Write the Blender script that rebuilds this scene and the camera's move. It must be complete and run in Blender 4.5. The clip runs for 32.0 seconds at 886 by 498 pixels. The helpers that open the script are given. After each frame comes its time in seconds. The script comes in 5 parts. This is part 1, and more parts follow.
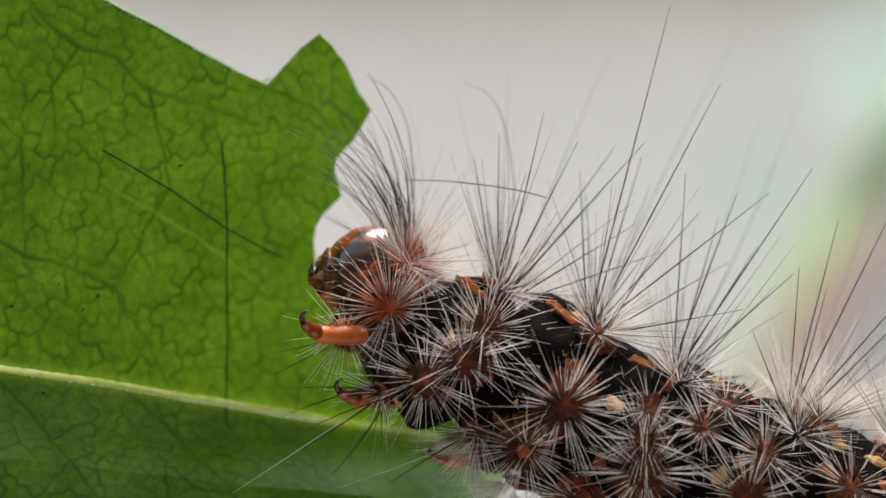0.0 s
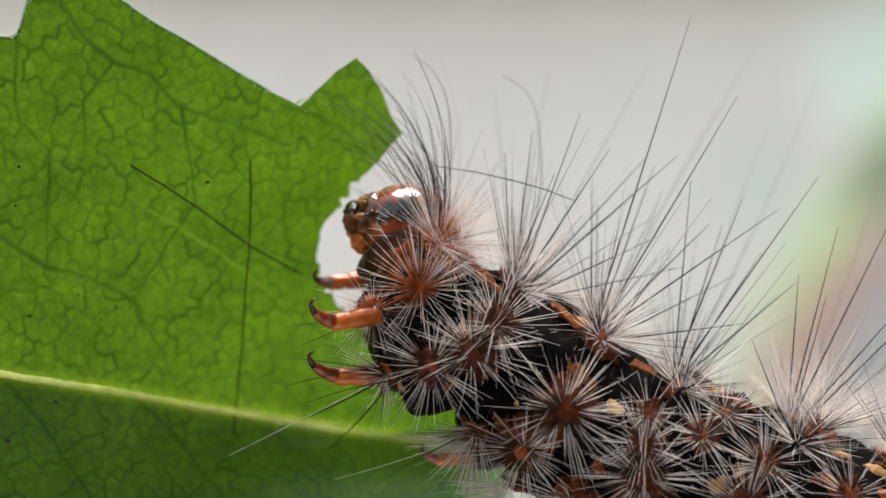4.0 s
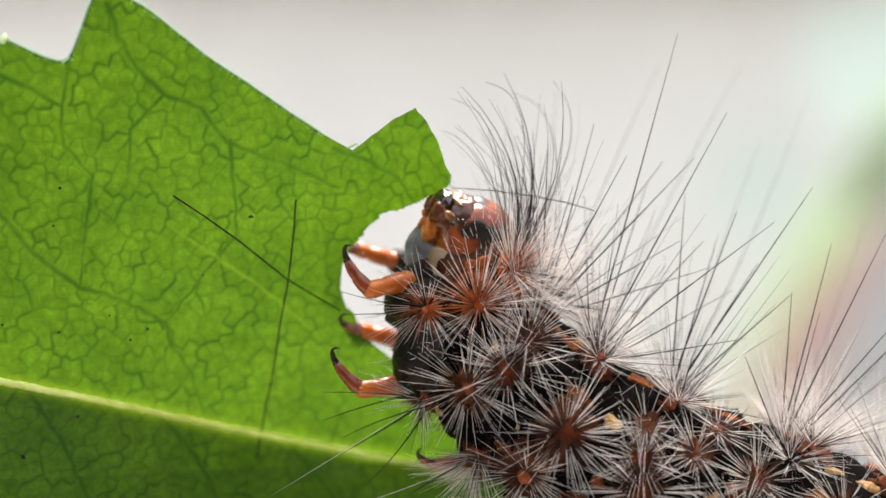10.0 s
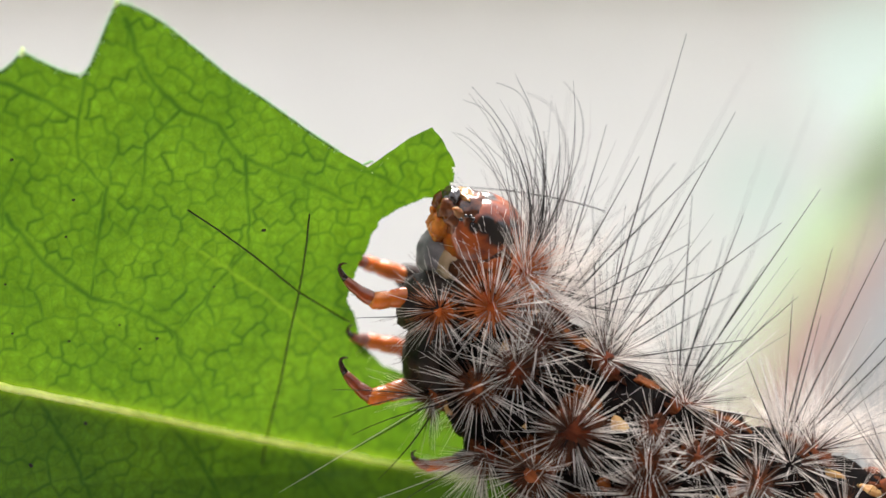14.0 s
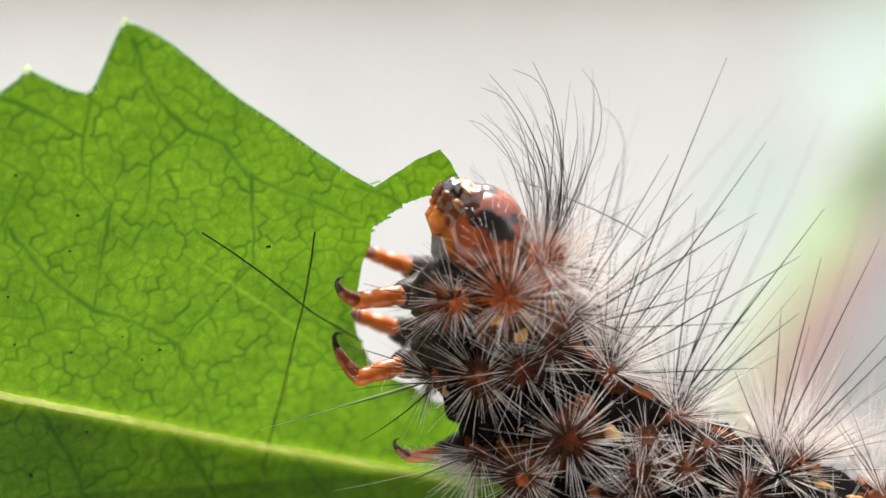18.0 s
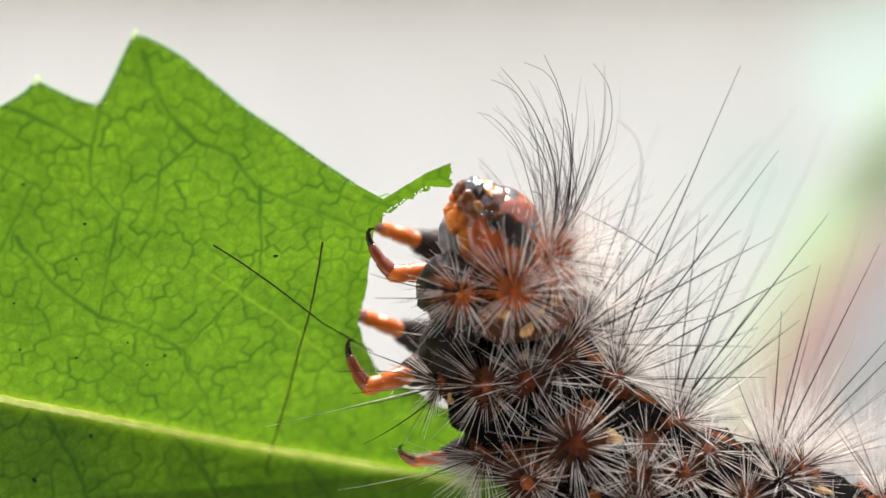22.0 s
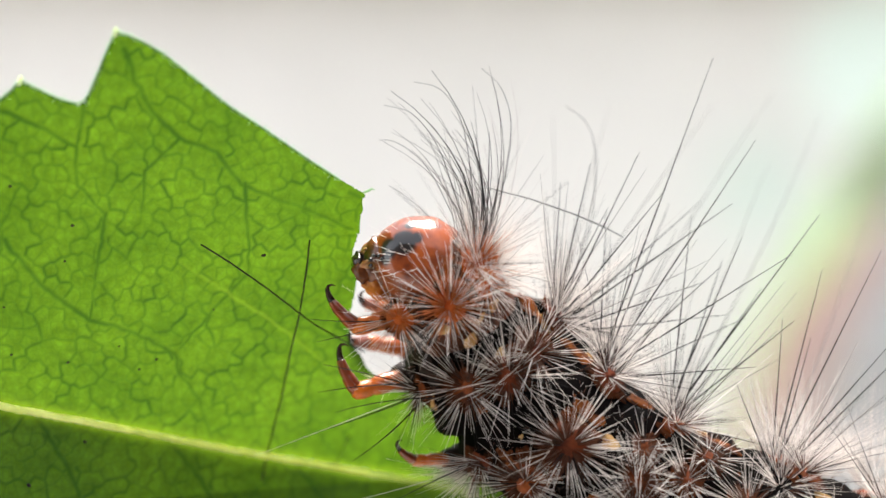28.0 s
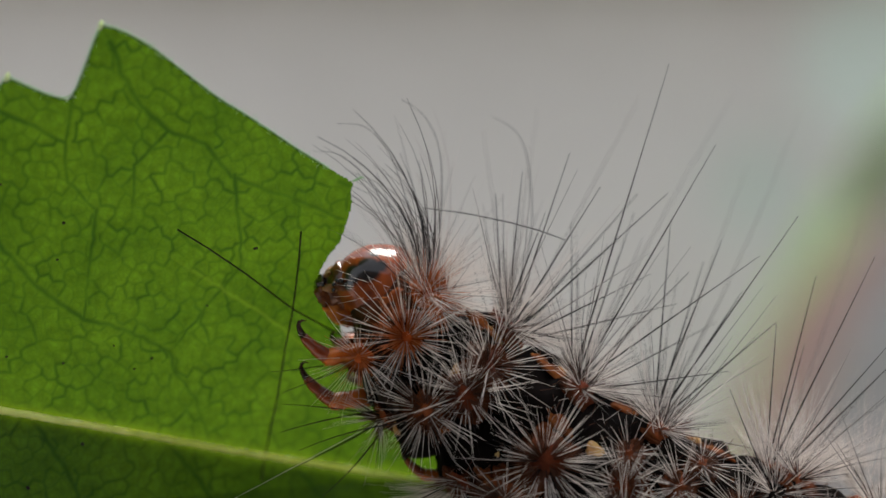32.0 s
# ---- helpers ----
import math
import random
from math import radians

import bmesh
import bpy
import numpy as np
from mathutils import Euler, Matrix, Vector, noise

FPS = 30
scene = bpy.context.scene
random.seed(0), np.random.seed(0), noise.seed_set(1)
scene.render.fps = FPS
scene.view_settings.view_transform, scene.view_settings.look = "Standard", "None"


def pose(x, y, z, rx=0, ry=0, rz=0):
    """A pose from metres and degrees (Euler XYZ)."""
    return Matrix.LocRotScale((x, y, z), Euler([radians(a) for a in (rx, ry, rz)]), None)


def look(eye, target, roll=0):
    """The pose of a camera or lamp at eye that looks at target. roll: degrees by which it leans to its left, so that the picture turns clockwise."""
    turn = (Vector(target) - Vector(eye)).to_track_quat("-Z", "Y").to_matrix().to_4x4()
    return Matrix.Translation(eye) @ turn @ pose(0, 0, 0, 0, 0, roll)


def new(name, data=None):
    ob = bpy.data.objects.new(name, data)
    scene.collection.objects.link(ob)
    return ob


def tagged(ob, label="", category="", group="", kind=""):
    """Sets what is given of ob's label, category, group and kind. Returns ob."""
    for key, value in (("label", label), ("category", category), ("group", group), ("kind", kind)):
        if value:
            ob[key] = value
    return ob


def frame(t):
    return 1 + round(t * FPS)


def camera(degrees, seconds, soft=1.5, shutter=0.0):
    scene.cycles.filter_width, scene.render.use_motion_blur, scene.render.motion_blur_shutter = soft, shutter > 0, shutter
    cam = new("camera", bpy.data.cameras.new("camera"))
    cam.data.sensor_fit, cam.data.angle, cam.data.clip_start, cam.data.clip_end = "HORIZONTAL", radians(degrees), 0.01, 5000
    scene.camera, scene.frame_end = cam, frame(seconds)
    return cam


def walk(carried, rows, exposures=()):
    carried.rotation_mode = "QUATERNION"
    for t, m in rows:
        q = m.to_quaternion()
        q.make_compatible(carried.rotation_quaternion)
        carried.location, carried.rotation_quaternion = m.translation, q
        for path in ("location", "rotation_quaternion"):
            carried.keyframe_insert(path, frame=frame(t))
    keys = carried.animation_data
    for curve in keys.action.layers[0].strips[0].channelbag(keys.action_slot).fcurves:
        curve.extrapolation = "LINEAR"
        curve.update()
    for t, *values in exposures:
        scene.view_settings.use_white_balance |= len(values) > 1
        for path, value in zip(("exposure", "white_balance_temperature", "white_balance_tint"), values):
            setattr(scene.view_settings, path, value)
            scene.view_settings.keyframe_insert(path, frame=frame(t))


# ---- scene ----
from mathutils import geometry

# One unit is 0.02 mm: the caterpillar's head is about 3 mm across, the view about 31 mm wide.
U = 2e-5
DIST = 784 / math.tan(radians(10))
AXIS = 90.0     # depth of the caterpillar's middle


def at(x, y, d=0.0):
    """World place of the view's (x, y) at depth d, in units, behind the plane of focus."""
    k = (DIST + d) / DIST
    return Vector(((x - 784) * k, d, (441 - y) * k)) * U


def spot(x, y, turn=0.0, d=AXIS):
    """Pose at the view's (x, y), turned in the picture's plane."""
    p = at(x, y, d)
    return pose(p.x, p.y, p.z, 0, turn, 0)


def bend(x, y, z, rx, ry, rz):
    return pose(x * U, y * U, z * U, rx, ry, rz)


# ---- camera ----
cam = camera(20, 32.0, soft=1.5)
cam.data.dof.use_dof = True
cam.data.dof.focus_distance = (DIST - 10) * U
cam.data.dof.aperture_fstop = 32.0
EYE = look((0, -DIST * U, 0), (0, 0, 0))
walk(cam, [(0, EYE), (32, EYE)], exposures=[(0, 1.55), (1, 1.71), (2, 1.83), (3, 1.69), (6, 1.57), (7, 1.59), (8, 1.73), (9, 1.75), (10, 1.95), (11, 2.07), (12, 1.97), (13, 2.14), (14, 1.97), (20, 2.03), (25.5, 2.01), (28, 2.07), (29.2, 1.83), (29.8, 1.12), (32, 0.80)])

# ---- light ----
world = bpy.data.worlds.new("world")
scene.world = world
world.use_nodes = True
wn = world.node_tree.nodes
sky = wn.new("ShaderNodeTexSky")
sky.sky_type, sky.sun_disc = "NISHITA", False
sky.sun_elevation, sky.sun_rotation = radians(72), radians(11)
pale = wn.new("ShaderNodeHueSaturation")
pale.inputs["Saturation"].default_value = 0.22
world.node_tree.links.new(sky.outputs[0], pale.inputs["Color"])
world.node_tree.links.new(pale.outputs[0], wn["Background"].inputs["Color"])
wn["Background"].inputs["Strength"].default_value = 0.15
sun = new("sun", bpy.data.lights.new("sun", "SUN"))
sun.data.energy, sun.data.angle, sun.data.color = 3.0, radians(34), (1.0, 0.95, 0.88)
sun.matrix_world = look((0.06, 0.32, 1.0), (0, 0, 0))


# ---- materials ----
def mat(name):
    m = bpy.data.materials.new(name)
    m.use_nodes = True
    return m, m.node_tree.nodes, m.node_tree.links, m.node_tree.nodes["Principled BSDF"]


def ramp(n, stops):
    r = n.new("ShaderNodeValToRGB")
    els = r.color_ramp.elements
    while len(els) < len(stops):
        els.new(0.5)
    for e, (p, c) in zip(els, stops):
        e.position, e.color = p, (*c, 1)
    return r


def plain(name, low, high, rough=0.5, scale=3.0, bump=0.0, metal=0.0, coat=0.0, sub=0.0, spec=0.15):
    """A surface mottled at two scales, scale in features a millimetre."""
    m, n, l, b = mat(name)
    co = n.new("ShaderNodeTexCoord")
    t1, t2 = n.new("ShaderNodeTexNoise"), n.new("ShaderNodeTexNoise")
    t1.inputs["Scale"].default_value, t2.inputs["Scale"].default_value = scale * 300, scale * 1600
    t1.inputs["Detail"].default_value = 5
    mix = n.new("ShaderNodeMath")
    mix.operation = "MULTIPLY_ADD"
    mix.inputs[1].default_value, mix.inputs[2].default_value = 0.4, -0.2
    add = n.new("ShaderNodeMath")
    r = ramp(n, [(0.3, low), (0.7, high)])
    for t in (t1, t2):
        l.new(co.outputs["Object"], t.inputs["Vector"])
    l.new(t2.outputs["Fac"], mix.inputs[0])
    l.new(t1.outputs["Fac"], add.inputs[0])
    l.new(mix.outputs[0], add.inputs[1])
    l.new(add.outputs[0], r.inputs["Fac"])
    l.new(r.outputs["Color"], b.inputs["Base Color"])
    b.inputs["Roughness"].default_value, b.inputs["Metallic"].default_value = rough, metal
    b.inputs["Coat Weight"].default_value, b.inputs["Specular IOR Level"].default_value = coat, spec
    b.inputs["Coat Roughness"].default_value = 0.05
    if sub:
        b.inputs["Subsurface Weight"].default_value = sub
        b.inputs["Subsurface Radius"].default_value = (1.0, 0.35, 0.12)
        b.inputs["Subsurface Scale"].default_value = 0.0006
    if bump:
        bp = n.new("ShaderNodeBump")
        bp.inputs["Strength"].default_value, bp.inputs["Distance"].default_value = bump, 4e-5
        l.new(add.outputs[0], bp.inputs["Height"])
        l.new(bp.outputs["Normal"], b.inputs["Normal"])
    return m


def leaf_material():
    """Green blade that lets light through, with a net of veins at two sizes."""
    m, n, l, b = mat("leaf_blade")
    co = n.new("ShaderNodeTexCoord")
    warp = n.new("ShaderNodeTexNoise")
    warp.inputs["Scale"].default_value = 900
    warp.inputs["Detail"].default_value = 2
    off = n.new("ShaderNodeVectorMath")
    off.operation = "SCALE"
    off.inputs["Scale"].default_value = 0.0007
    cen = n.new("ShaderNodeVectorMath")
    cen.operation = "SUBTRACT"
    cen.inputs[1].default_value = (0.5, 0.5, 0.5)
    pos = n.new("ShaderNodeVectorMath")
    flat = n.new("ShaderNodeMapping")
    flat.inputs["Scale"].default_value = (1, 0, 1)
    l.new(co.outputs["Object"], flat.inputs["Vector"])
    l.new(flat.outputs[0], warp.inputs["Vector"])
    l.new(warp.outputs["Color"], cen.inputs[0])
    l.new(cen.outputs[0], off.inputs[0])
    l.new(flat.outputs[0], pos.inputs[0])
    l.new(off.outputs[0], pos.inputs[1])
    net = n.new("ShaderNodeAttribute")
    net.attribute_name = "vein"
    cells = n.new("ShaderNodeTexVoronoi")
    cells.feature = "DISTANCE_TO_EDGE"
    cells.inputs["Scale"].default_value = 4200
    l.new(pos.outputs[0], cells.inputs["Vector"])
    fringe = n.new("ShaderNodeMapRange")
    fringe.interpolation_type = "SMOOTHSTEP"
    fringe.inputs["From Max"].default_value = 0.3
    fringe.inputs["To Min"].default_value, fringe.inputs["To Max"].default_value = 0.16, 0.0
    l.new(cells.outputs["Distance"], fringe.inputs["Value"])
    most = n.new("ShaderNodeMath")
    most.operation = "MAXIMUM"
    l.new(net.outputs["Fac"], most.inputs[0])
    l.new(fringe.outputs[0], most.inputs[1])
    total = most.outputs[0]
    patch = n.new("ShaderNodeTexNoise")
    patch.inputs["Scale"].default_value = 420
    patch.inputs["Detail"].default_value = 6
    l.new(flat.outputs[0], patch.inputs["Vector"])
    lam = ramp(n, [(0.3, (0.019, 0.0485, 0.0030)), (0.7, (0.033, 0.075, 0.0043))])
    l.new(patch.outputs["Fac"], lam.inputs["Fac"])
    mott = n.new("ShaderNodeTexNoise")
    mott.inputs["Scale"].default_value = 2600
    mott.inputs["Detail"].default_value = 4
    l.new(flat.outputs[0], mott.inputs["Vector"])
    pick = n.new("ShaderNodeMapRange")
    pick.inputs["From Min"].default_value, pick.inputs["From Max"].default_value = 0.3, 0.72
    pick.inputs["To Min"].default_value, pick.inputs["To Max"].default_value = 0.8, 1.28
    l.new(mott.outputs["Fac"], pick.inputs["Value"])
    tissue = n.new("ShaderNodeVectorMath")
    tissue.operation = "SCALE"
    l.new(lam.outputs["Color"], tissue.inputs[0])
    l.new(pick.outputs[0], tissue.inputs["Scale"])
    mixc = n.new("ShaderNodeMix")
    mixc.data_type = "RGBA"
    mixc.inputs["B"].default_value = (0.007, 0.026, 0.003, 1)
    l.new(total, mixc.inputs["Factor"])
    l.new(tissue.outputs[0], mixc.inputs["A"])
    light = n.new("ShaderNodeMix")
    light.data_type = "RGBA"
    light.inputs["B"].default_value = (0.085, 0.15, 0.012, 1)
    pale_net = n.new("ShaderNodeAttribute")
    pale_net.attribute_name = "pale_vein"
    l.new(pale_net.outputs["Fac"], light.inputs["Factor"])
    l.new(mixc.outputs["Result"], light.inputs["A"])
    col = light.outputs["Result"]
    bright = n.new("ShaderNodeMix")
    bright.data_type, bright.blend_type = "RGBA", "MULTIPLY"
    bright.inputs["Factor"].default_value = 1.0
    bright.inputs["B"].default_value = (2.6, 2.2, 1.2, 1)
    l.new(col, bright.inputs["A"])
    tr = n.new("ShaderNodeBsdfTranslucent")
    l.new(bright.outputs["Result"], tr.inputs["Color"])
    front = n.new("ShaderNodeMix")
    front.data_type, front.blend_type = "RGBA", "MULTIPLY"
    front.inputs["Factor"].default_value = 1.0
    front.inputs["B"].default_value = (0.95, 1.2, 2.6, 1)
    l.new(col, front.inputs["A"])
    l.new(front.outputs["Result"], b.inputs["Base Color"])
    b.inputs["Roughness"].default_value = 0.45
    b.inputs["Specular IOR Level"].default_value = 0.13
    fine = n.new("ShaderNodeTexNoise")
    fine.inputs["Scale"].default_value = 5200
    l.new(flat.outputs[0], fine.inputs["Vector"])
    hgt = n.new("ShaderNodeMath")
    hgt.operation = "MULTIPLY_ADD"
    hgt.inputs[1].default_value = -1.0
    l.new(total, hgt.inputs[0])
    l.new(fine.outputs["Fac"], hgt.inputs[2])
    bp = n.new("ShaderNodeBump")
    bp.inputs["Strength"].default_value, bp.inputs["Distance"].default_value = 0.45, 4e-5
    l.new(hgt.outputs[0], bp.inputs["Height"])
    l.new(bp.outputs["Normal"], b.inputs["Normal"])
    sh = n.new("ShaderNodeMixShader")
    sh.inputs[0].default_value = 0.55
    l.new(b.outputs[0], sh.inputs[1])
    l.new(tr.outputs[0], sh.inputs[2])
    l.new(sh.outputs[0], n["Material Output"].inputs["Surface"])
    return m


def glowing_through(name, base, through_colour, share=0.4, rough=0.4):
    m, n, l, b = mat(name)
    b.inputs["Base Color"].default_value = (*base, 1)
    b.inputs["Roughness"].default_value = rough
    b.inputs["Specular IOR Level"].default_value = 0.15
    tr = n.new("ShaderNodeBsdfTranslucent")
    tr.inputs["Color"].default_value = (*through_colour, 1)
    sh = n.new("ShaderNodeMixShader")
    sh.inputs[0].default_value = share
    l.new(b.outputs[0], sh.inputs[1])
    l.new(tr.outputs[0], sh.inputs[2])
    l.new(sh.outputs[0], n["Material Output"].inputs["Surface"])
    return m


LEAF = leaf_material()
RIB = plain("leaf_rib", (0.42, 0.50, 0.13), (0.70, 0.75, 0.33), 0.5, 1.2, 0.9, sub=0.6, spec=0.2)
RIB.node_tree.nodes["Principled BSDF"].inputs["Subsurface Radius"].default_value = (1.0, 1.0, 0.5)
MARGIN = glowing_through("leaf_margin", (0.32, 0.46, 0.30), (0.5, 0.68, 0.4), 0.5)
FUZZ = glowing_through("leaf_fuzz", (0.55, 0.70, 0.55), (0.65, 0.82, 0.62), 0.5)
TIP = glowing_through("leaf_tip", (0.72, 0.80, 0.50), (0.85, 0.95, 0.6), 0.5)
SPECK = plain("speck", (0.01, 0.008, 0.006), (0.03, 0.025, 0.02), 0.7)
SKIN = plain("black_skin", (0.0010, 0.0009, 0.0010), (0.0050, 0.0032, 0.0028), 0.75, 2.2, 0.9, spec=0.02)
BIB = plain("collar_mottled", (0.004, 0.003, 0.002), (0.13, 0.03, 0.006), 0.5, 1.3, 0.8, spec=0.15)
NECK = plain("neck_skin", (0.12, 0.115, 0.12), (0.30, 0.28, 0.29), 0.45, 1.5, 0.6)
ORANGE = plain("orange_skin", (0.04, 0.010, 0.004), (0.29, 0.092, 0.024), 0.65, 3.5, 0.9, sub=0.15, spec=0.05)
CREAM = plain("cream_skin", (0.26, 0.12, 0.035), (0.56, 0.36, 0.15), 0.5, 3.0, 0.8, sub=0.2)
WART = plain("wart", (0.05, 0.011, 0.005), (0.17, 0.038, 0.013), 0.5, 4.0, 0.9, sub=0.1, spec=0.1)
WART_SKIN = plain("brown_skin", (0.006, 0.003, 0.002), (0.105, 0.030, 0.010), 0.7, 2.6, 0.9, spec=0.03)
WART_BRIGHT = plain("wart_bright", (0.26, 0.040, 0.007), (0.48, 0.11, 0.02), 0.45, 4.0, 0.9, sub=0.2, spec=0.1)
WART_ORANGE = plain("wart_orange", (0.08, 0.018, 0.006), (0.26, 0.068, 0.02), 0.5, 4.0, 0.9, sub=0.2, spec=0.1)
HEAD = plain("head_capsule", (0.10, 0.012, 0.002), (0.41, 0.082, 0.010), 0.3, 2.0, 0.5, coat=0.85, sub=0.12, spec=0.2)
HEAD.node_tree.nodes["Principled BSDF"].inputs["Coat Roughness"].default_value = 0.08
HEAD.node_tree.nodes["Principled BSDF"].inputs["Coat IOR"].default_value = 1.55
# black marks on both cheeks and the face, with soft edges
n, l = HEAD.node_tree.nodes, HEAD.node_tree.links
skin = n["Principled BSDF"]
co, wob = n.new("ShaderNodeTexCoord"), n.new("ShaderNodeTexNoise")
wob.inputs["Scale"].default_value = 2200
wob.inputs["Detail"].default_value = 5
l.new(co.outputs["Object"], wob.inputs["Vector"])
shade = None
for px, py, pz, r0, r1 in ((-18, -66, 34, 14, 33), (-18, 66, 34, 14, 33), (-44, -60, 26, 10, 28), (-44, 60, 26, 10, 28), (-62, 0, 56, 12, 30), (-6, -48, 62, 5, 15), (-6, 48, 62, 5, 15), (4, -68, 40, 4, 18), (4, 68, 40, 4, 18), (-56, -62, 8, 5, 18), (-56, 62, 8, 5, 18)):
    far, rng = n.new("ShaderNodeVectorMath"), n.new("ShaderNodeMapRange")
    far.operation, rng.interpolation_type = "DISTANCE", "SMOOTHSTEP"
    far.inputs[1].default_value = (px * U, py * U, pz * U)
    rng.inputs["From Min"].default_value, rng.inputs["From Max"].default_value = r0 * U, r1 * U
    rng.inputs["To Min"].default_value, rng.inputs["To Max"].default_value = 1.0, 0.0
    l.new(co.outputs["Object"], far.inputs[0])
    l.new(far.outputs["Value"], rng.inputs["Value"])
    if shade is None:
        shade = rng.outputs[0]
    else:
        top = n.new("ShaderNodeMath")
        top.operation = "MAXIMUM"
        l.new(shade, top.inputs[0])
        l.new(rng.outputs[0], top.inputs[1])
        shade = top.outputs[0]
edge = n.new("ShaderNodeMath")
edge.operation, edge.use_clamp = "MULTIPLY_ADD", True
l.new(wob.outputs["Fac"], edge.inputs[0])
edge.inputs[1].default_value = 0.4
sub = n.new("ShaderNodeMath")
sub.operation = "MULTIPLY_ADD"
sub.inputs[1].default_value, sub.inputs[2].default_value = 1.5, -0.4
l.new(shade, sub.inputs[0])
l.new(sub.outputs[0], edge.inputs[2])
mark = n.new("ShaderNodeMix")
mark.data_type = "RGBA"
mark.inputs["B"].default_value = (0.008, 0.005, 0.005, 1)
l.new(edge.outputs[0], mark.inputs["Factor"])
l.new(skin.inputs["Base Color"].links[0].from_socket, mark.inputs["A"])
l.new(mark.outputs["Result"], skin.inputs["Base Color"])
COLLAR = plain("collar_skin", (0.15, 0.028, 0.006), (0.32, 0.08, 0.018), 0.45, 2.2, 0.8, sub=0.1)
FACE_DARK = plain("face_dark", (0.008, 0.006, 0.006), (0.03, 0.018, 0.014), 0.16, 3.0, 0.2, coat=0.9)
UNDER = plain("underside_skin", (0.002, 0.0015, 0.0015), (0.035, 0.022, 0.018), 0.5, 1.6, 0.9, spec=0.12)
CLYPEUS = plain("pale_cuticle", (0.10, 0.035, 0.01), (0.46, 0.24, 0.08), 0.3, 3.0, 0.5, coat=0.5, sub=0.3)
MEMBRANE = plain("tan_membrane", (0.22, 0.14, 0.08), (0.46, 0.34, 0.22), 0.5, 1.2, 0.6, sub=0.3)
MOUTH = plain("mouthparts", (0.05, 0.014, 0.005), (0.19, 0.055, 0.014), 0.25, 4.0, 0.6, coat=0.4)
AMBER = plain("amber_cuticle", (0.22, 0.045, 0.006), (0.56, 0.19, 0.025), 0.3, 4.0, 0.5, coat=0.35, sub=0.4)
LEG = plain("leg_cuticle", (0.16, 0.016, 0.001), (0.62, 0.165, 0.012), 0.32, 1.3, 1.0, coat=0.4, sub=0.5, spec=0.25)
SHIN = plain("shin_cuticle", (0.05, 0.008, 0.002), (0.30, 0.05, 0.007), 0.28, 2.0, 0.8, coat=0.6, sub=0.2, spec=0.3)
FACE = plain("face_cuticle", (0.022, 0.006, 0.003), (0.30, 0.075, 0.014), 0.28, 2.4, 0.7, coat=0.7, spec=0.3)
CLAW = plain("claw", (0.012, 0.008, 0.006), (0.05, 0.02, 0.01), 0.25, 4.0, 0.1, coat=0.4)
HAIR_PALE = glowing_through("hair_pale", (0.82, 0.77, 0.73), (0.90, 0.85, 0.81), 0.5, 0.35)
HAIR_BROWN = glowing_through("hair_brown", (0.09, 0.032, 0.016), (0.18, 0.068, 0.034), 0.2, 0.35)
HAIR_ORANGE = glowing_through("hair_orange", (0.50, 0.15, 0.05), (0.70, 0.24, 0.09), 0.3, 0.35)
HAIR_DARK = glowing_through("hair_dark", (0.010, 0.008, 0.008), (0.03, 0.02, 0.02), 0.1, 0.3)
HAIR_GREY = glowing_through("hair_grey", (0.10, 0.085, 0.08), (0.16, 0.13, 0.12), 0.25, 0.35)
HAIR_SILVER = glowing_through("hair_silver", (0.55, 0.50, 0.48), (0.7, 0.65, 0.62), 0.3, 0.35)


# ---- building ----
def mesh_of(name, verts, faces, material, smooth=True):
    me = bpy.data.meshes.new(name)
    me.from_pydata([tuple(v) for v in verts], [], faces)
    me.materials.append(material)
    if smooth:
        me.polygons.foreach_set("use_smooth", [True] * len(me.polygons))
    me.update()
    return me


def part(name, me, parent, label="", where=None, kind=""):
    ob = new(name, me)
    ob.parent = parent
    if where is not None:
        ob.matrix_basis = where
    return tagged(ob, label, kind=kind)


def tube(verts, faces, pts, radii, sides=6, caps=True):
    """Adds a tapering tube along pts to verts and faces."""
    base = len(verts)
    pts = [Vector(p) for p in pts]
    ref = Vector((0.31, 0.87, 0.38))
    for i, p in enumerate(pts):
        d = (pts[min(i + 1, len(pts) - 1)] - pts[max(i - 1, 0)]).normalized()
        a = d.cross(ref).normalized()
        c = d.cross(a)
        for k in range(sides):
            w = 2 * math.pi * k / sides
            verts.append(p + (a * math.cos(w) + c * math.sin(w)) * radii[i])
    for i in range(len(pts) - 1):
        for k in range(sides):
            k2 = (k + 1) % sides
            o = base + i * sides
            faces.append((o + k, o + k2, o + sides + k2, o + sides + k))
    if caps:
        faces.append(tuple(base + k for k in reversed(range(sides))))
        o = base + (len(pts) - 1) * sides
        faces.append(tuple(o + k for k in range(sides)))


def ball(verts, faces, centre, axes, rings=10, sides=16, rough=0.0, seed=0.0):
    """Adds a ball with three half-axes (vectors), its surface uneven by rough."""
    base = len(verts)
    centre = Vector(centre)
    ax, ay, az = (Vector(a) for a in axes)
    for i in range(rings + 1):
        th = math.pi * (0.02 + 0.96 * i / rings)
        for k in range(sides):
            ph = 2 * math.pi * k / sides
            n = Vector((math.sin(th) * math.cos(ph), math.sin(th) * math.sin(ph), math.cos(th)))
            g = 1 + rough * noise.noise(n * 2.3 + Vector((seed, seed * 1.7, 0)))
            verts.append(centre + (ax * n.x + ay * n.y + az * n.z) * g)
    for i in range(rings):
        for k in range(sides):
            k2 = (k + 1) % sides
            o = base + i * sides
            faces.append((o + k, o + sides + k, o + sides + k2, o + k2))
    faces.append(tuple(base + k for k in range(sides)))
    o = base + rings * sides
    faces.append(tuple(o + k for k in reversed(range(sides))))


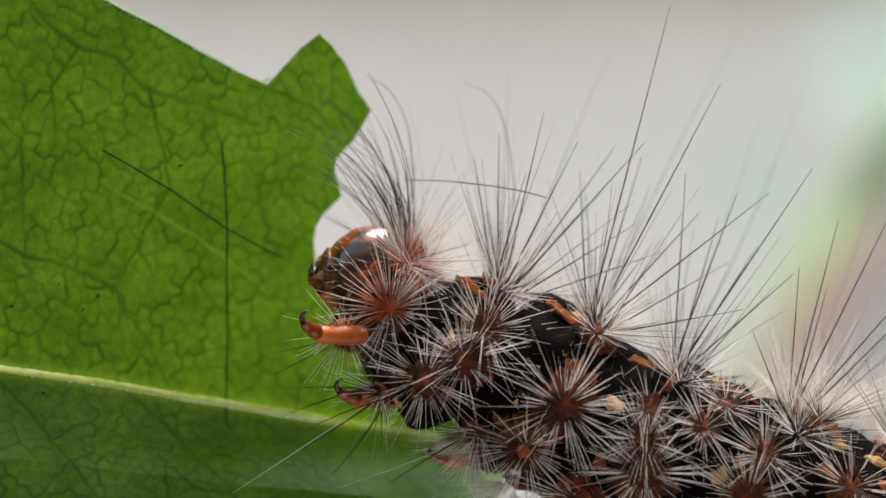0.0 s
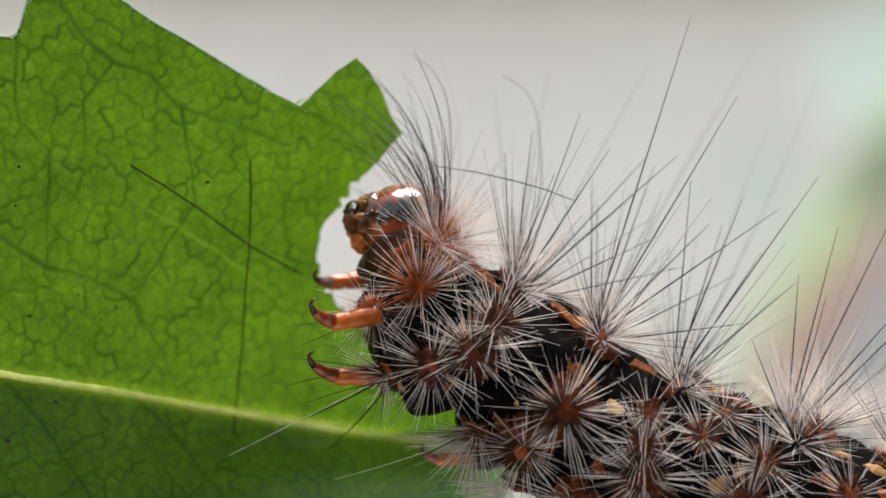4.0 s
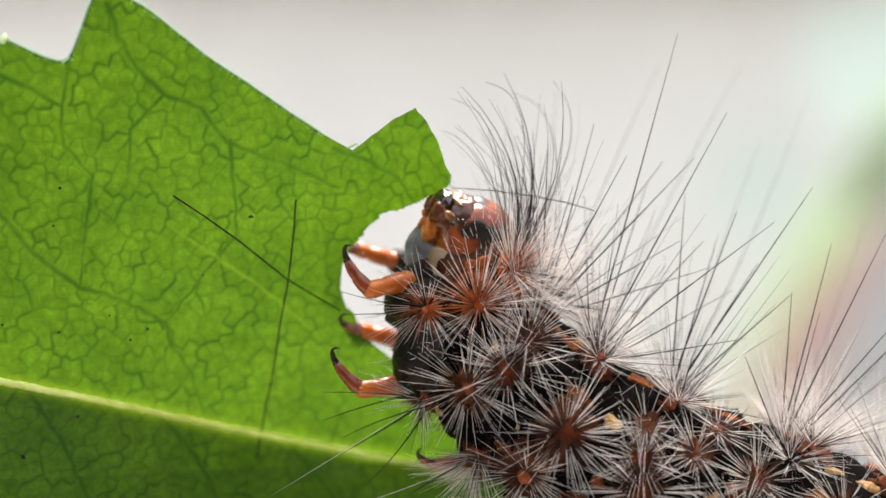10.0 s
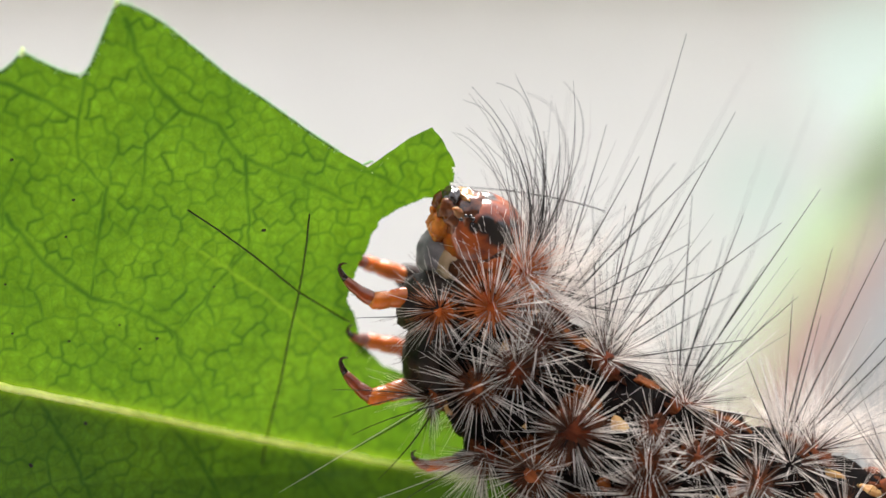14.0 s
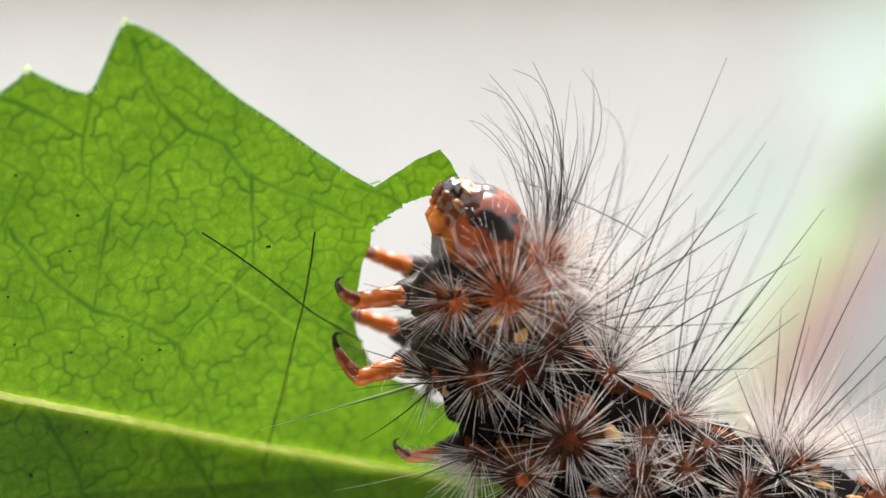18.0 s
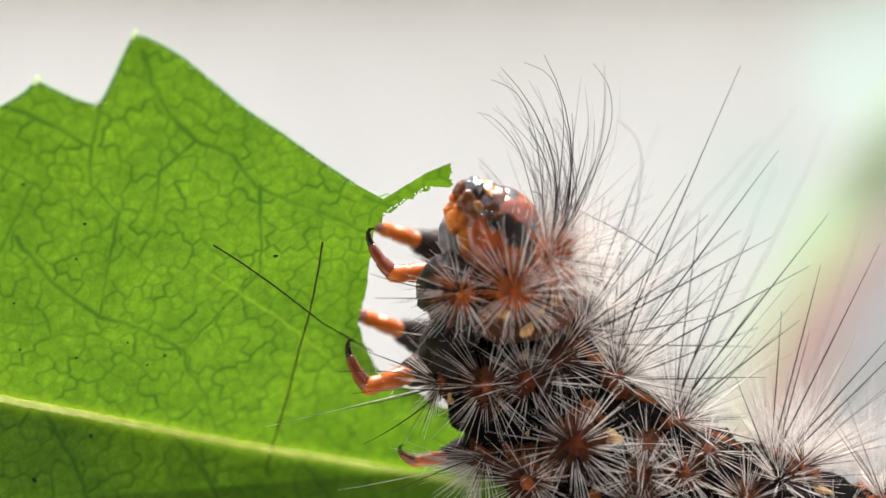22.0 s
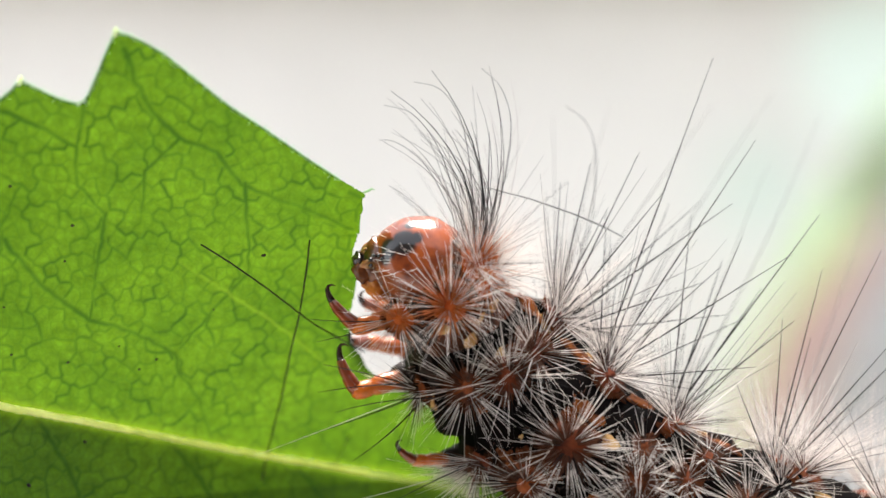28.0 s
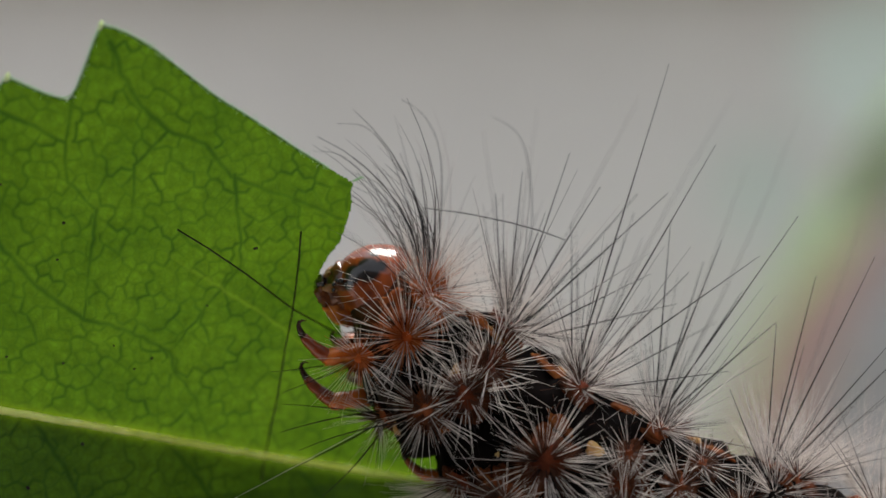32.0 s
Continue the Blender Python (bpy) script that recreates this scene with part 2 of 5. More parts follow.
def hair(v, f, p, way, length, r, curl=0.0, sides=3, droop=None):
    way = way.normalized()
    bow = droop or Vector((random.uniform(-1, 1), random.uniform(-1, 1), random.uniform(-1, 1)))
    bow = (bow - way * bow.dot(way)) * curl * length
    n = 2 if curl < 0.03 else 7
    pts = [p + way * (length * s / n) + bow * ((s / n) ** 2 - s / n) for s in range(n + 1)]
    tube(v, f, pts, [r * (1 - 0.75 * (s / n) ** 1.5) for s in range(n + 1)], sides, False)


def scaled(verts):
    return [Vector(v) * U for v in verts]


# ---- the background ----
def background():
    wall = plain("plaster", (0.76, 0.74, 0.70), (0.85, 0.83, 0.79), 0.85, 0.05, 0.3)
    dark = plain("strip_grey", (0.33, 0.33, 0.32), (0.42, 0.415, 0.40), 0.7, 0.05, 0.3)
    stone = plain("paving", (0.30, 0.29, 0.28), (0.45, 0.44, 0.42), 0.85, 0.05, 0.4)
    dim = plain("blocker_brown", (0.05, 0.044, 0.038), (0.08, 0.07, 0.06), 0.85, 0.05, 0.3)
    # the mint wash: soft round areas of the plaster
    n, l = wall.node_tree.nodes, wall.node_tree.links
    geo, bsdf = n.new("ShaderNodeTexCoord"), n["Principled BSDF"]
    for x, y, near, wide, colour in ((1548, 115, 0.010, 0.025, (0.82, 0.94, 0.86)), (1345, 335, 0.0, 0.022, (0.66, 0.75, 0.68))):
        far, rng, tint = n.new("ShaderNodeVectorMath"), n.new("ShaderNodeMapRange"), n.new("ShaderNodeMix")
        far.operation, rng.interpolation_type, tint.data_type = "DISTANCE", "SMOOTHSTEP", "RGBA"
        far.inputs[1].default_value = at(x, y, 25000)
        rng.inputs["From Min"].default_value, rng.inputs["From Max"].default_value = near, wide
        rng.inputs["To Min"].default_value, rng.inputs["To Max"].default_value = 1.0, 0.0
        tint.inputs["B"].default_value = (*colour, 1)
        l.new(geo.outputs["Object"], far.inputs[0])
        l.new(far.outputs["Value"], rng.inputs["Value"])
        l.new(rng.outputs[0], tint.inputs["Factor"])
        l.new(bsdf.inputs["Base Color"].links[0].from_socket, tint.inputs["A"])
        l.new(tint.outputs["Result"], bsdf.inputs["Base Color"])
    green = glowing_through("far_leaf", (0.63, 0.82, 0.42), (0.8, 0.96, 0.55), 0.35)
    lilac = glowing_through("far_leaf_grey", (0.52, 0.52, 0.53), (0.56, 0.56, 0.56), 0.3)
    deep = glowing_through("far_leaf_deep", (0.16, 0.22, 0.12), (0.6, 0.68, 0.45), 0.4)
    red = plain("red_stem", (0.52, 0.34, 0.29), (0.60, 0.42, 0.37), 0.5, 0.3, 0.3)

    def slab(name, x0, x1, y0, y1, z0, z1, material, label, kind="", category=""):
        v = [(x, y, z) for x in (x0, x1) for y in (y0, y1) for z in (z0, z1)]
        f = [(0, 1, 3, 2), (4, 6, 7, 5), (0, 4, 5, 1), (2, 3, 7, 6), (0, 2, 6, 4), (1, 5, 7, 3)]
        ob = new(name, mesh_of(name, v, f, material, False))
        bev = ob.modifiers.new("bevel", "BEVEL")
        bev.width, bev.segments = 0.002, 2
        return tagged(ob, label, category, kind=kind)

    slab("ground", -300, 300, -300, 300, -0.72, -0.70, stone, "grey paved ground", "structure", "ground")
    slab("wall_back", -1.6, 1.6, 0.50, 0.60, -0.70, 0.60, wall, "pale plastered wall with a mint wash at one end", "structure", "wall")
    # unseen slab added behind the camera to cut skylight and reflections from the front
    slab("front_blocker", -1.6, 1.6, -0.80, -0.70, -0.70, 0.50, dim, "unseen dull brown blocker behind the camera, added to dim light from the front", "structure", "wall")
    # grey strip added just above the view, for a dimmer top edge
    top, end = at(0, -112, 24000), at(1750, 0, 24000)
    slab("top_strip", -1.6, end.x, 0.475, 0.499, top.z, top.z + 0.03, dark, "grey strip added along the wall just above the view", "structure", "rail")

    def far_leaf(x0, y0, x1, y1, d, width, material):
        a, b = at(x0, y0, d), at(x1, y1, d)
        ax, n = b - a, 14
        side = Vector((-ax.z, 0, ax.x)).normalized()
        v, f = [], []
        for i in range(n + 1):
            s = i / n
            w = width * math.sin(math.pi * min(0.98, 0.04 + 0.94 * s)) ** 0.7
            p = a + ax * s + Vector((0, 0.012 * math.sin(s * 3), 0))
            for j in (-1, -0.5, 0, 0.5, 1):
                v.append(p + side * w * j + Vector((0, 0.006 * abs(j), 0)))
        for i in range(n):
            for j in range(4):
                o = i * 5 + j
                f.append((o, o + 1, o + 6, o + 5))
        return mesh_of("blade", v, f, material)

    plant = tagged(new("potted_plant"), "blurred green plant with reddish stems by the wall", "plant")
    plant.location = at(1560, 900, 22000)
    plant.location.z = -0.70
    inv = Matrix.Translation(-Vector(plant.location))
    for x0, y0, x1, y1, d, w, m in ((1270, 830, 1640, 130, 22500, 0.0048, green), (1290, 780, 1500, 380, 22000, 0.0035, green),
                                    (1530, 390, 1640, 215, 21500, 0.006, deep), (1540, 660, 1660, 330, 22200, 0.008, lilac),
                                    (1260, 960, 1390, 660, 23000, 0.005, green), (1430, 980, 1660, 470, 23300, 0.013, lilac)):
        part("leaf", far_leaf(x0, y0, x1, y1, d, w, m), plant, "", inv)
    for pts in (((1290, 1100), (1330, 720), (1420, 560), (1560, 400)), ((1390, 1150), (1420, 680), (1510, 500), (1600, 360))):
        v, f = [], []
        q = [at(x, y, 21800) for x, y in pts]
        q.insert(0, Vector((q[0].x, q[0].y, -0.70)))
        tube(v, f, q, [0.003, 0.003, 0.0034, 0.003, 0.0015], 8)
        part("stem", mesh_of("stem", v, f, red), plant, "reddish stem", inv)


background()


# ---- the leaf ----
# Leaf space: x along the blade, z across it, in units; the midrib is near z = 0.
MIDRIB = [(-736, 127), (-406, 50), (-309, 28), (-209, 5), (-56, -30), (103, -69), (267, -105), (438, -143), (508, -159), (602, -181)]
MARGIN_TOP = [(-749, 117), (-701, 224), (-615, 337), (-533, 421), (-455, 493), (-378, 534), (-322, 562), (-291, 583), (-269, 607), (-256, 599), (-210, 578), (-171, 566), (-162, 572),
              (-148, 601), (-129, 649), (-115, 684), (-111, 691), (-100, 689), (-65, 675), (-25, 652), (15, 621), (83, 569), (153, 526), (222, 480), (283, 443)]
LOBE = [(336, 416), (369, 440), (404, 465), (446, 486), (464, 468), (489, 431), (508, 388), (529, 358)]
MARGIN_LOW = [(560, -10), (640, -22), (720, -85), (800, -175), (760, -240), (660, -340), (500, -470), (261, -541), (54, -555), (-152, -493), (-345, -358), (-517, -155), (-619, 5)]
START = [(508, 333), (486, 311), (451, 287), (446, 270), (454, 229), (432, 214), (412, 201), (397, 184), (389, 158), (389, 128), (398, 92), (424, 60)]
# What is left of the edge after each spell of eating: (time, edge from the upper notch down to the body).
EDGES = [
    (6.0, LOBE + [(499, 334), (466, 307), (412, 282), (380, 259), (359, 242), (351, 228), (342, 205), (337, 166), (350, 137), (361, 103), (389, 77), (432, 45), (482, 4)]),
    (9.0, LOBE + [(505, 340), (468, 323), (427, 307), (385, 289), (355, 265), (337, 245), (325, 216), (323, 177), (333, 147), (372, 110), (439, 52), (495, -8)]),
    (13.0, LOBE[:-1] + [(514, 362), (486, 355), (445, 355), (405, 340), (365, 315), (352, 295), (344, 264), (333, 245), (321, 203), (316, 177), (333, 151), (345, 115), (360, 88), (394, 54), (444, 37), (497, -12)]),
    (19.0, LOBE[:6] + [(478, 436), (439, 414), (409, 408), (382, 387), (360, 361), (341, 345), (333, 312), (327, 269), (324, 225), (319, 180), (333, 135), (362, 98), (410, 62), (505, -26)]),
    (23.0, LOBE[:4] + [(452, 471), (448, 453), (405, 438), (368, 412), (345, 395), (327, 376), (325, 333), (325, 290), (326, 244), (319, 200), (323, 166), (349, 107), (379, 82), (452, 44), (511, -33)]),
    (25.6, LOBE[:3] + [(432, 478), (430, 468), (404, 453), (368, 429), (345, 407), (329, 392), (325, 376), (325, 333), (325, 290), (326, 244), (319, 200), (321, 160), (347, 110), (377, 84), (450, 47), (508, -28)]),
    (28.0, [(332, 416), (325, 408), (328, 391), (328, 365), (319, 329), (315, 308), (324, 277), (328, 244), (324, 212), (320, 146), (343, 117), (371, 90), (444, 56), (501, -16)]),
    (32.0, [(328, 417), (323, 405), (326, 381), (320, 351), (307, 311), (286, 287), (271, 255), (282, 225), (300, 195), (314, 160), (322, 130), (340, 100), (368, 64), (444, 40), (501, -16)]),
]


RIB_X, RIB_Z = [p[0] for p in MIDRIB], [p[1] for p in MIDRIB]


def midrib_z(x):
    return float(np.interp(x, RIB_X, RIB_Z))


def blade_y(x, z):
    """Depth of the blade: a tilted sheet, slightly dished, folded along its midrib."""
    h = max(z, -150.0)
    y = 161.6 + 0.2168 * x + -0.5604 * h + 9.176e-05 * h * h + -3.763e-04 * x * h
    below = midrib_z(x) - z
    if below > 0:
        y -= 0.78 * min(below, 190) * (1 - math.exp(-below / 22))
    return y + 6 * noise.noise(Vector((x / 110, z / 110, 0.3)))


def on_blade(x, z, lift=0.0):
    return Vector((x, blade_y(x, z) - lift, z))


def inside(poly, x, z):
    c, j = False, len(poly) - 1
    for i, (xi, zi) in enumerate(poly):
        xj, zj = poly[j]
        if (zi > z) != (zj > z) and x < (xj - xi) * (z - zi) / (zj - zi) + xi:
            c = not c
        j = i
    return c


def clip(poly, cell):
    """The part of poly inside the convex, counter-clockwise cell."""
    out = list(poly)
    for i in range(len(cell)):
        (ax, az), (bx, bz) = cell[i], cell[(i + 1) % len(cell)]
        src, out = out, []
        for k in range(len(src)):
            p, q = src[k - 1], src[k]
            sp = (bx - ax) * (p[1] - az) - (bz - az) * (p[0] - ax)
            sq = (bx - ax) * (q[1] - az) - (bz - az) * (q[0] - ax)
            if (sp >= 0) != (sq >= 0):
                s = sp / (sp - sq)
                out.append((p[0] + (q[0] - p[0]) * s, p[1] + (q[1] - p[1]) * s))
            if sq >= 0:
                out.append(q)
        if not out:
            return []
    return out


def tidy(poly):
    """Drops the spurs where a polygon runs out and back along one line."""
    poly, again = list(poly), True
    while again and len(poly) > 2:
        again = False
        for k in range(len(poly)):
            a, b, c = poly[k - 1], poly[k], poly[(k + 1) % len(poly)]
            ux, uz, wx, wz = b[0] - a[0], b[1] - a[1], c[0] - b[0], c[1] - b[1]
            if ux * wx + uz * wz <= 0 and abs(ux * wz - uz * wx) <= 0.002 * (math.hypot(ux, uz) * math.hypot(wx, wz)) + 1e-6:
                poly.pop(k)
                again = True
                break
    return poly


def dense(pts, step=9.0, wobble=1.6):
    """The polyline in short steps, slightly uneven."""
    out = []
    for (x0, z0), (x1, z1) in zip(pts, pts[1:]):
        n = max(1, int(math.hypot(x1 - x0, z1 - z0) / step))
        for i in range(n):
            s = i / n
            x, z = x0 + (x1 - x0) * s, z0 + (z1 - z0) * s
            out.append((x + wobble * noise.noise(Vector((x / 8, z / 8, 1))), z + wobble * noise.noise(Vector((x / 8, z / 8, 9)))))
    return out + [pts[-1]]


def eaten_edges():
    """The leaf's edge at the start and after each spell, all from the same point of the rim to the same point by the body."""
    head, foot = MARGIN_TOP[-1], (505, -4)
    first = dense([head] + LOBE + START + [foot], 7, 1.2)
    return [(0.0, first)] + [(t, dense([head] + edge[:-1] + [foot], 7, 1.2)) for t, edge in EDGES]


def off_edge(pts, edge):
    """For each point: its distance from the edge, and the edge's nearest point."""
    a, b = np.array(edge[:-1]), np.array(edge[1:])
    ab = b - a
    s = np.clip(((pts[:, None] - a) * ab).sum(2) / np.maximum((ab ** 2).sum(1), 1e-9), 0, 1)
    foot = a + s[..., None] * ab
    d = np.hypot(*np.moveaxis(pts[:, None] - foot, 2, 0))
    k = d.argmin(1)
    rows = np.arange(len(pts))
    return d[rows, k], foot[rows, k]


def within(pts, ring):
    """Which of the points lie inside the ring."""
    hit = np.zeros(len(pts), bool)
    for (x0, z0), (x1, z1) in zip(ring, ring[1:] + ring[:1]):
        if z0 != z1:
            hit ^= ((z0 > pts[:, 1]) != (z1 > pts[:, 1])) & (pts[:, 0] < (x1 - x0) * (pts[:, 1] - z0) / (z1 - z0) + x0)
    return hit


# The chief side veins: course, half-width
SIDE_VEINS = [([(-300, 330), (-276, 302), (-232, 245), (-150, 185), (-94, 169), (-46, 148), (1, 122), (10, 82), (49, 31), (75, -58)], 4.6),
              ([(-330, 560), (-274, 544), (-225, 521), (-176, 493), (-174, 429), (-125, 377)], 4.2), ([(-159, 578), (-176, 493)], 4.0),
              ([(-95, 660), (-76, 607), (-45, 553), (0, 511), (65, 488), (111, 432), (187, 402), (245, 382), (313, 353)], 4.8),
              ([(116, 432), (122, 376), (127, 329), (129, 272)], 4.0), ([(0, 511), (-57, 454), (-64, 380)], 3.6), ([(-125, 377), (-137, 298), (-150, 185)], 3.6),
              ([(129, 272), (71, 207), (11, 131)], 3.6), ([(-248, 9), (-189, -87), (-158, -154), (-102, -281)], 4.6), ([(-4, -49), (62, -133), (84, -184), (144, -295)], 4.6),
              ([(233, -102), (292, -174), (354, -274)], 4.4), ([(-425, 72), (-398, 184), (-324, 311), (-271, 425)], 4.6), ([(300, 420), (360, 400), (420, 370), (470, 300)], 3.6)]
PALE_VEIN = [(-28, 316), (70, 250), (185, 175), (274, 103), (332, 45)]
NET_X, NET_Z, NET_STEP = -780, -570, 1.5


def vein_net():
    """Strength of the veins over the blade, as a raster: side veins, and a net of meshes at three sizes."""
    dice = random.Random(7)
    wide, high = int(1620 / NET_STEP), int(1290 / NET_STEP)
    net = np.zeros((high, wide), np.float32)

    def stroke(x0, z0, x1, z1, half, force):
        pad = half * 2.2 + 2
        i0, i1 = max(0, int((min(x0, x1) - pad - NET_X) / NET_STEP)), min(wide, int((max(x0, x1) + pad - NET_X) / NET_STEP) + 1)
        j0, j1 = max(0, int((min(z0, z1) - pad - NET_Z) / NET_STEP)), min(high, int((max(z0, z1) + pad - NET_Z) / NET_STEP) + 1)
        if i0 >= i1 or j0 >= j1:
            return
        xs, zs = NET_X + np.arange(i0, i1) * NET_STEP, (NET_Z + np.arange(j0, j1) * NET_STEP)[:, None]
        dx, dz = x1 - x0, z1 - z0
        s = np.clip(((xs - x0) * dx + (zs - z0) * dz) / max(1e-6, dx * dx + dz * dz), 0, 1)
        far = np.hypot(xs - x0 - s * dx, zs - z0 - s * dz)
        net[j0:j1, i0:i1] = np.maximum(net[j0:j1, i0:i1], force * np.exp(-(far / half) ** 2))

    def scatter(gap):
        """Places strewn at random, none too close to another."""
        strewn, out = {}, []
        for _ in range(int(9 * 1660 * 1340 / gap ** 2)):
            x, z = dice.uniform(-800, 860), dice.uniform(-600, 740)
            i, j = int(x // gap), int(z // gap)
            if all(math.hypot(x - u, z - w) > 0.72 * gap for a in (-1, 0, 1) for b in (-1, 0, 1) for u, w in strewn.get((i + a, j + b), ())):
                strewn.setdefault((i, j), []).append((x, z))
                out.append((x, z))
        return out

    def cells(sites):
        """The edges between the cells round such places, each with its two places."""
        _, _, tris, *_ = geometry.delaunay_2d_cdt([Vector(p) for p in sites], [], [], 0, 1e-6)
        centre, beside = [], {}
        for k, tri in enumerate(tris):
            (ax, az), (bx, bz), (cx, cz) = (sites[i] for i in tri)
            d = 2 * (ax * (bz - cz) + bx * (cz - az) + cx * (az - bz))
            a2, b2, c2 = ax * ax + az * az, bx * bx + bz * bz, cx * cx + cz * cz
            centre.append(((a2 * (bz - cz) + b2 * (cz - az) + c2 * (az - bz)) / d, (a2 * (cx - bx) + b2 * (ax - cx) + c2 * (bx - ax)) / d))
            for i in range(3):
                beside.setdefault(tuple(sorted((tri[i], tri[i - 1]))), []).append(k)
        for (i, j), pair in sorted(beside.items()):
            if len(pair) == 2 and math.dist(centre[pair[0]], centre[pair[1]]) < 60:
                yield i, j, *centre[pair[0]], *centre[pair[1]]

    def bowed(x0, z0, x1, z1, half, force):
        long = math.hypot(x1 - x0, z1 - z0)
        bow = dice.uniform(-0.07, 0.07)
        pts = [(x0 + (x1 - x0) * u - (z1 - z0) * bow * 4 * u * (1 - u), z0 + (z1 - z0) * u + (x1 - x0) * bow * 4 * u * (1 - u)) for u in (0, 0.25, 0.5, 0.75, 1)]
        if long > 2:
            for p, q in zip(pts, pts[1:]):
                stroke(*p, *q, half, force)

    for pts, half in SIDE_VEINS:
        p = dense(pts, 12, 5.0)
        for k in range(len(p) - 1):
            stroke(*p[k], *p[k + 1], 1.25 * half * (1 - 0.45 * k / len(p)), 0.95 - 0.2 * k / len(p))
    # small meshes lie within middling ones, and those within large ones
    fine, middle, coarse = scatter(24.0), scatter(56.0), scatter(112.0)
    f, m, c = np.array(fine), np.array(middle), np.array(coarse)
    in_middle = ((f[:, None] - m[None]) ** 2).sum(2).argmin(1)
    in_coarse = ((m[:, None] - c[None]) ** 2).sum(2).argmin(1)
    chief = net.copy()
    for i, j, x0, z0, x1, z1 in cells(fine):
        a, b = int(((x0 + x1) / 2 - NET_X) / NET_STEP), int(((z0 + z1) / 2 - NET_Z) / NET_STEP)
        if not (0 < a < wide and 0 < b < high) or chief[b, a] > 0.25:
            continue
        luck = dice.random()
        if in_middle[i] == in_middle[j]:
            if luck < 0.25:
                continue
            bowed(x0, z0, x1, z1, 2.5, 0.26 + 0.26 * luck)
        elif in_coarse[in_middle[i]] == in_coarse[in_middle[j]]:
            bowed(x0, z0, x1, z1, 2.9, 0.52 + 0.2 * luck)
        else:
            bowed(x0, z0, x1, z1, 3.4, 0.72 + 0.2 * luck)
    # the pale vein parts the net
    keep = net.copy()
    net[:] = 0
    p = dense(PALE_VEIN, 12, 4.0)
    for k in range(len(p) - 1):
        stroke(*p[k], *p[k + 1], 3.6 * (1 - 0.4 * k / len(p)), 0.9 * math.sin(math.pi * (k + 0.5) / len(p)))
    # strength wavers along each vein, as the tissue over it does
    u, w = np.meshgrid(np.arange(wide) * NET_STEP, np.arange(high) * NET_STEP)
    waver = 0.82 + 0.1 * np.sin(u / 23 + 2 * np.sin(w / 31)) + 0.1 * np.sin(w / 17 + 2 * np.sin(u / 41))
    pale = net * 0.3
    net[:] = 0
    for (x0, z0), (x1, z1) in zip(MIDRIB, MIDRIB[1:]):
        stroke(x0, z0, x1, z1, 13.0, 0.6)
    return np.maximum(keep * waver * (1 - pale), 0), np.maximum(pale, net)


VEIN_MAP, PALE_MAP = vein_net()


def strength(raster, x, z):
    """The raster's value at a place of the blade."""
    u, w = (x - NET_X) / NET_STEP, (z - NET_Z) / NET_STEP
    i, j = min(max(int(u), 0), raster.shape[1] - 2), min(max(int(w), 0), raster.shape[0] - 2)
    u, w = min(max(u - i, 0), 1), min(max(w - j, 0), 1)
    top = raster[j, i] * (1 - u) + raster[j, i + 1] * u
    low = raster[j + 1, i] * (1 - u) + raster[j + 1, i + 1] * u
    return float(top * (1 - w) + low * w)


def veined(me, spots):
    """Gives a piece of the blade its veins."""
    for name, raster in (("vein", VEIN_MAP), ("pale_vein", PALE_MAP)):
        layer = me.attributes.new(name, "FLOAT", "POINT")
        layer.data.foreach_set("value", [strength(raster, x, z) for x, z in spots])


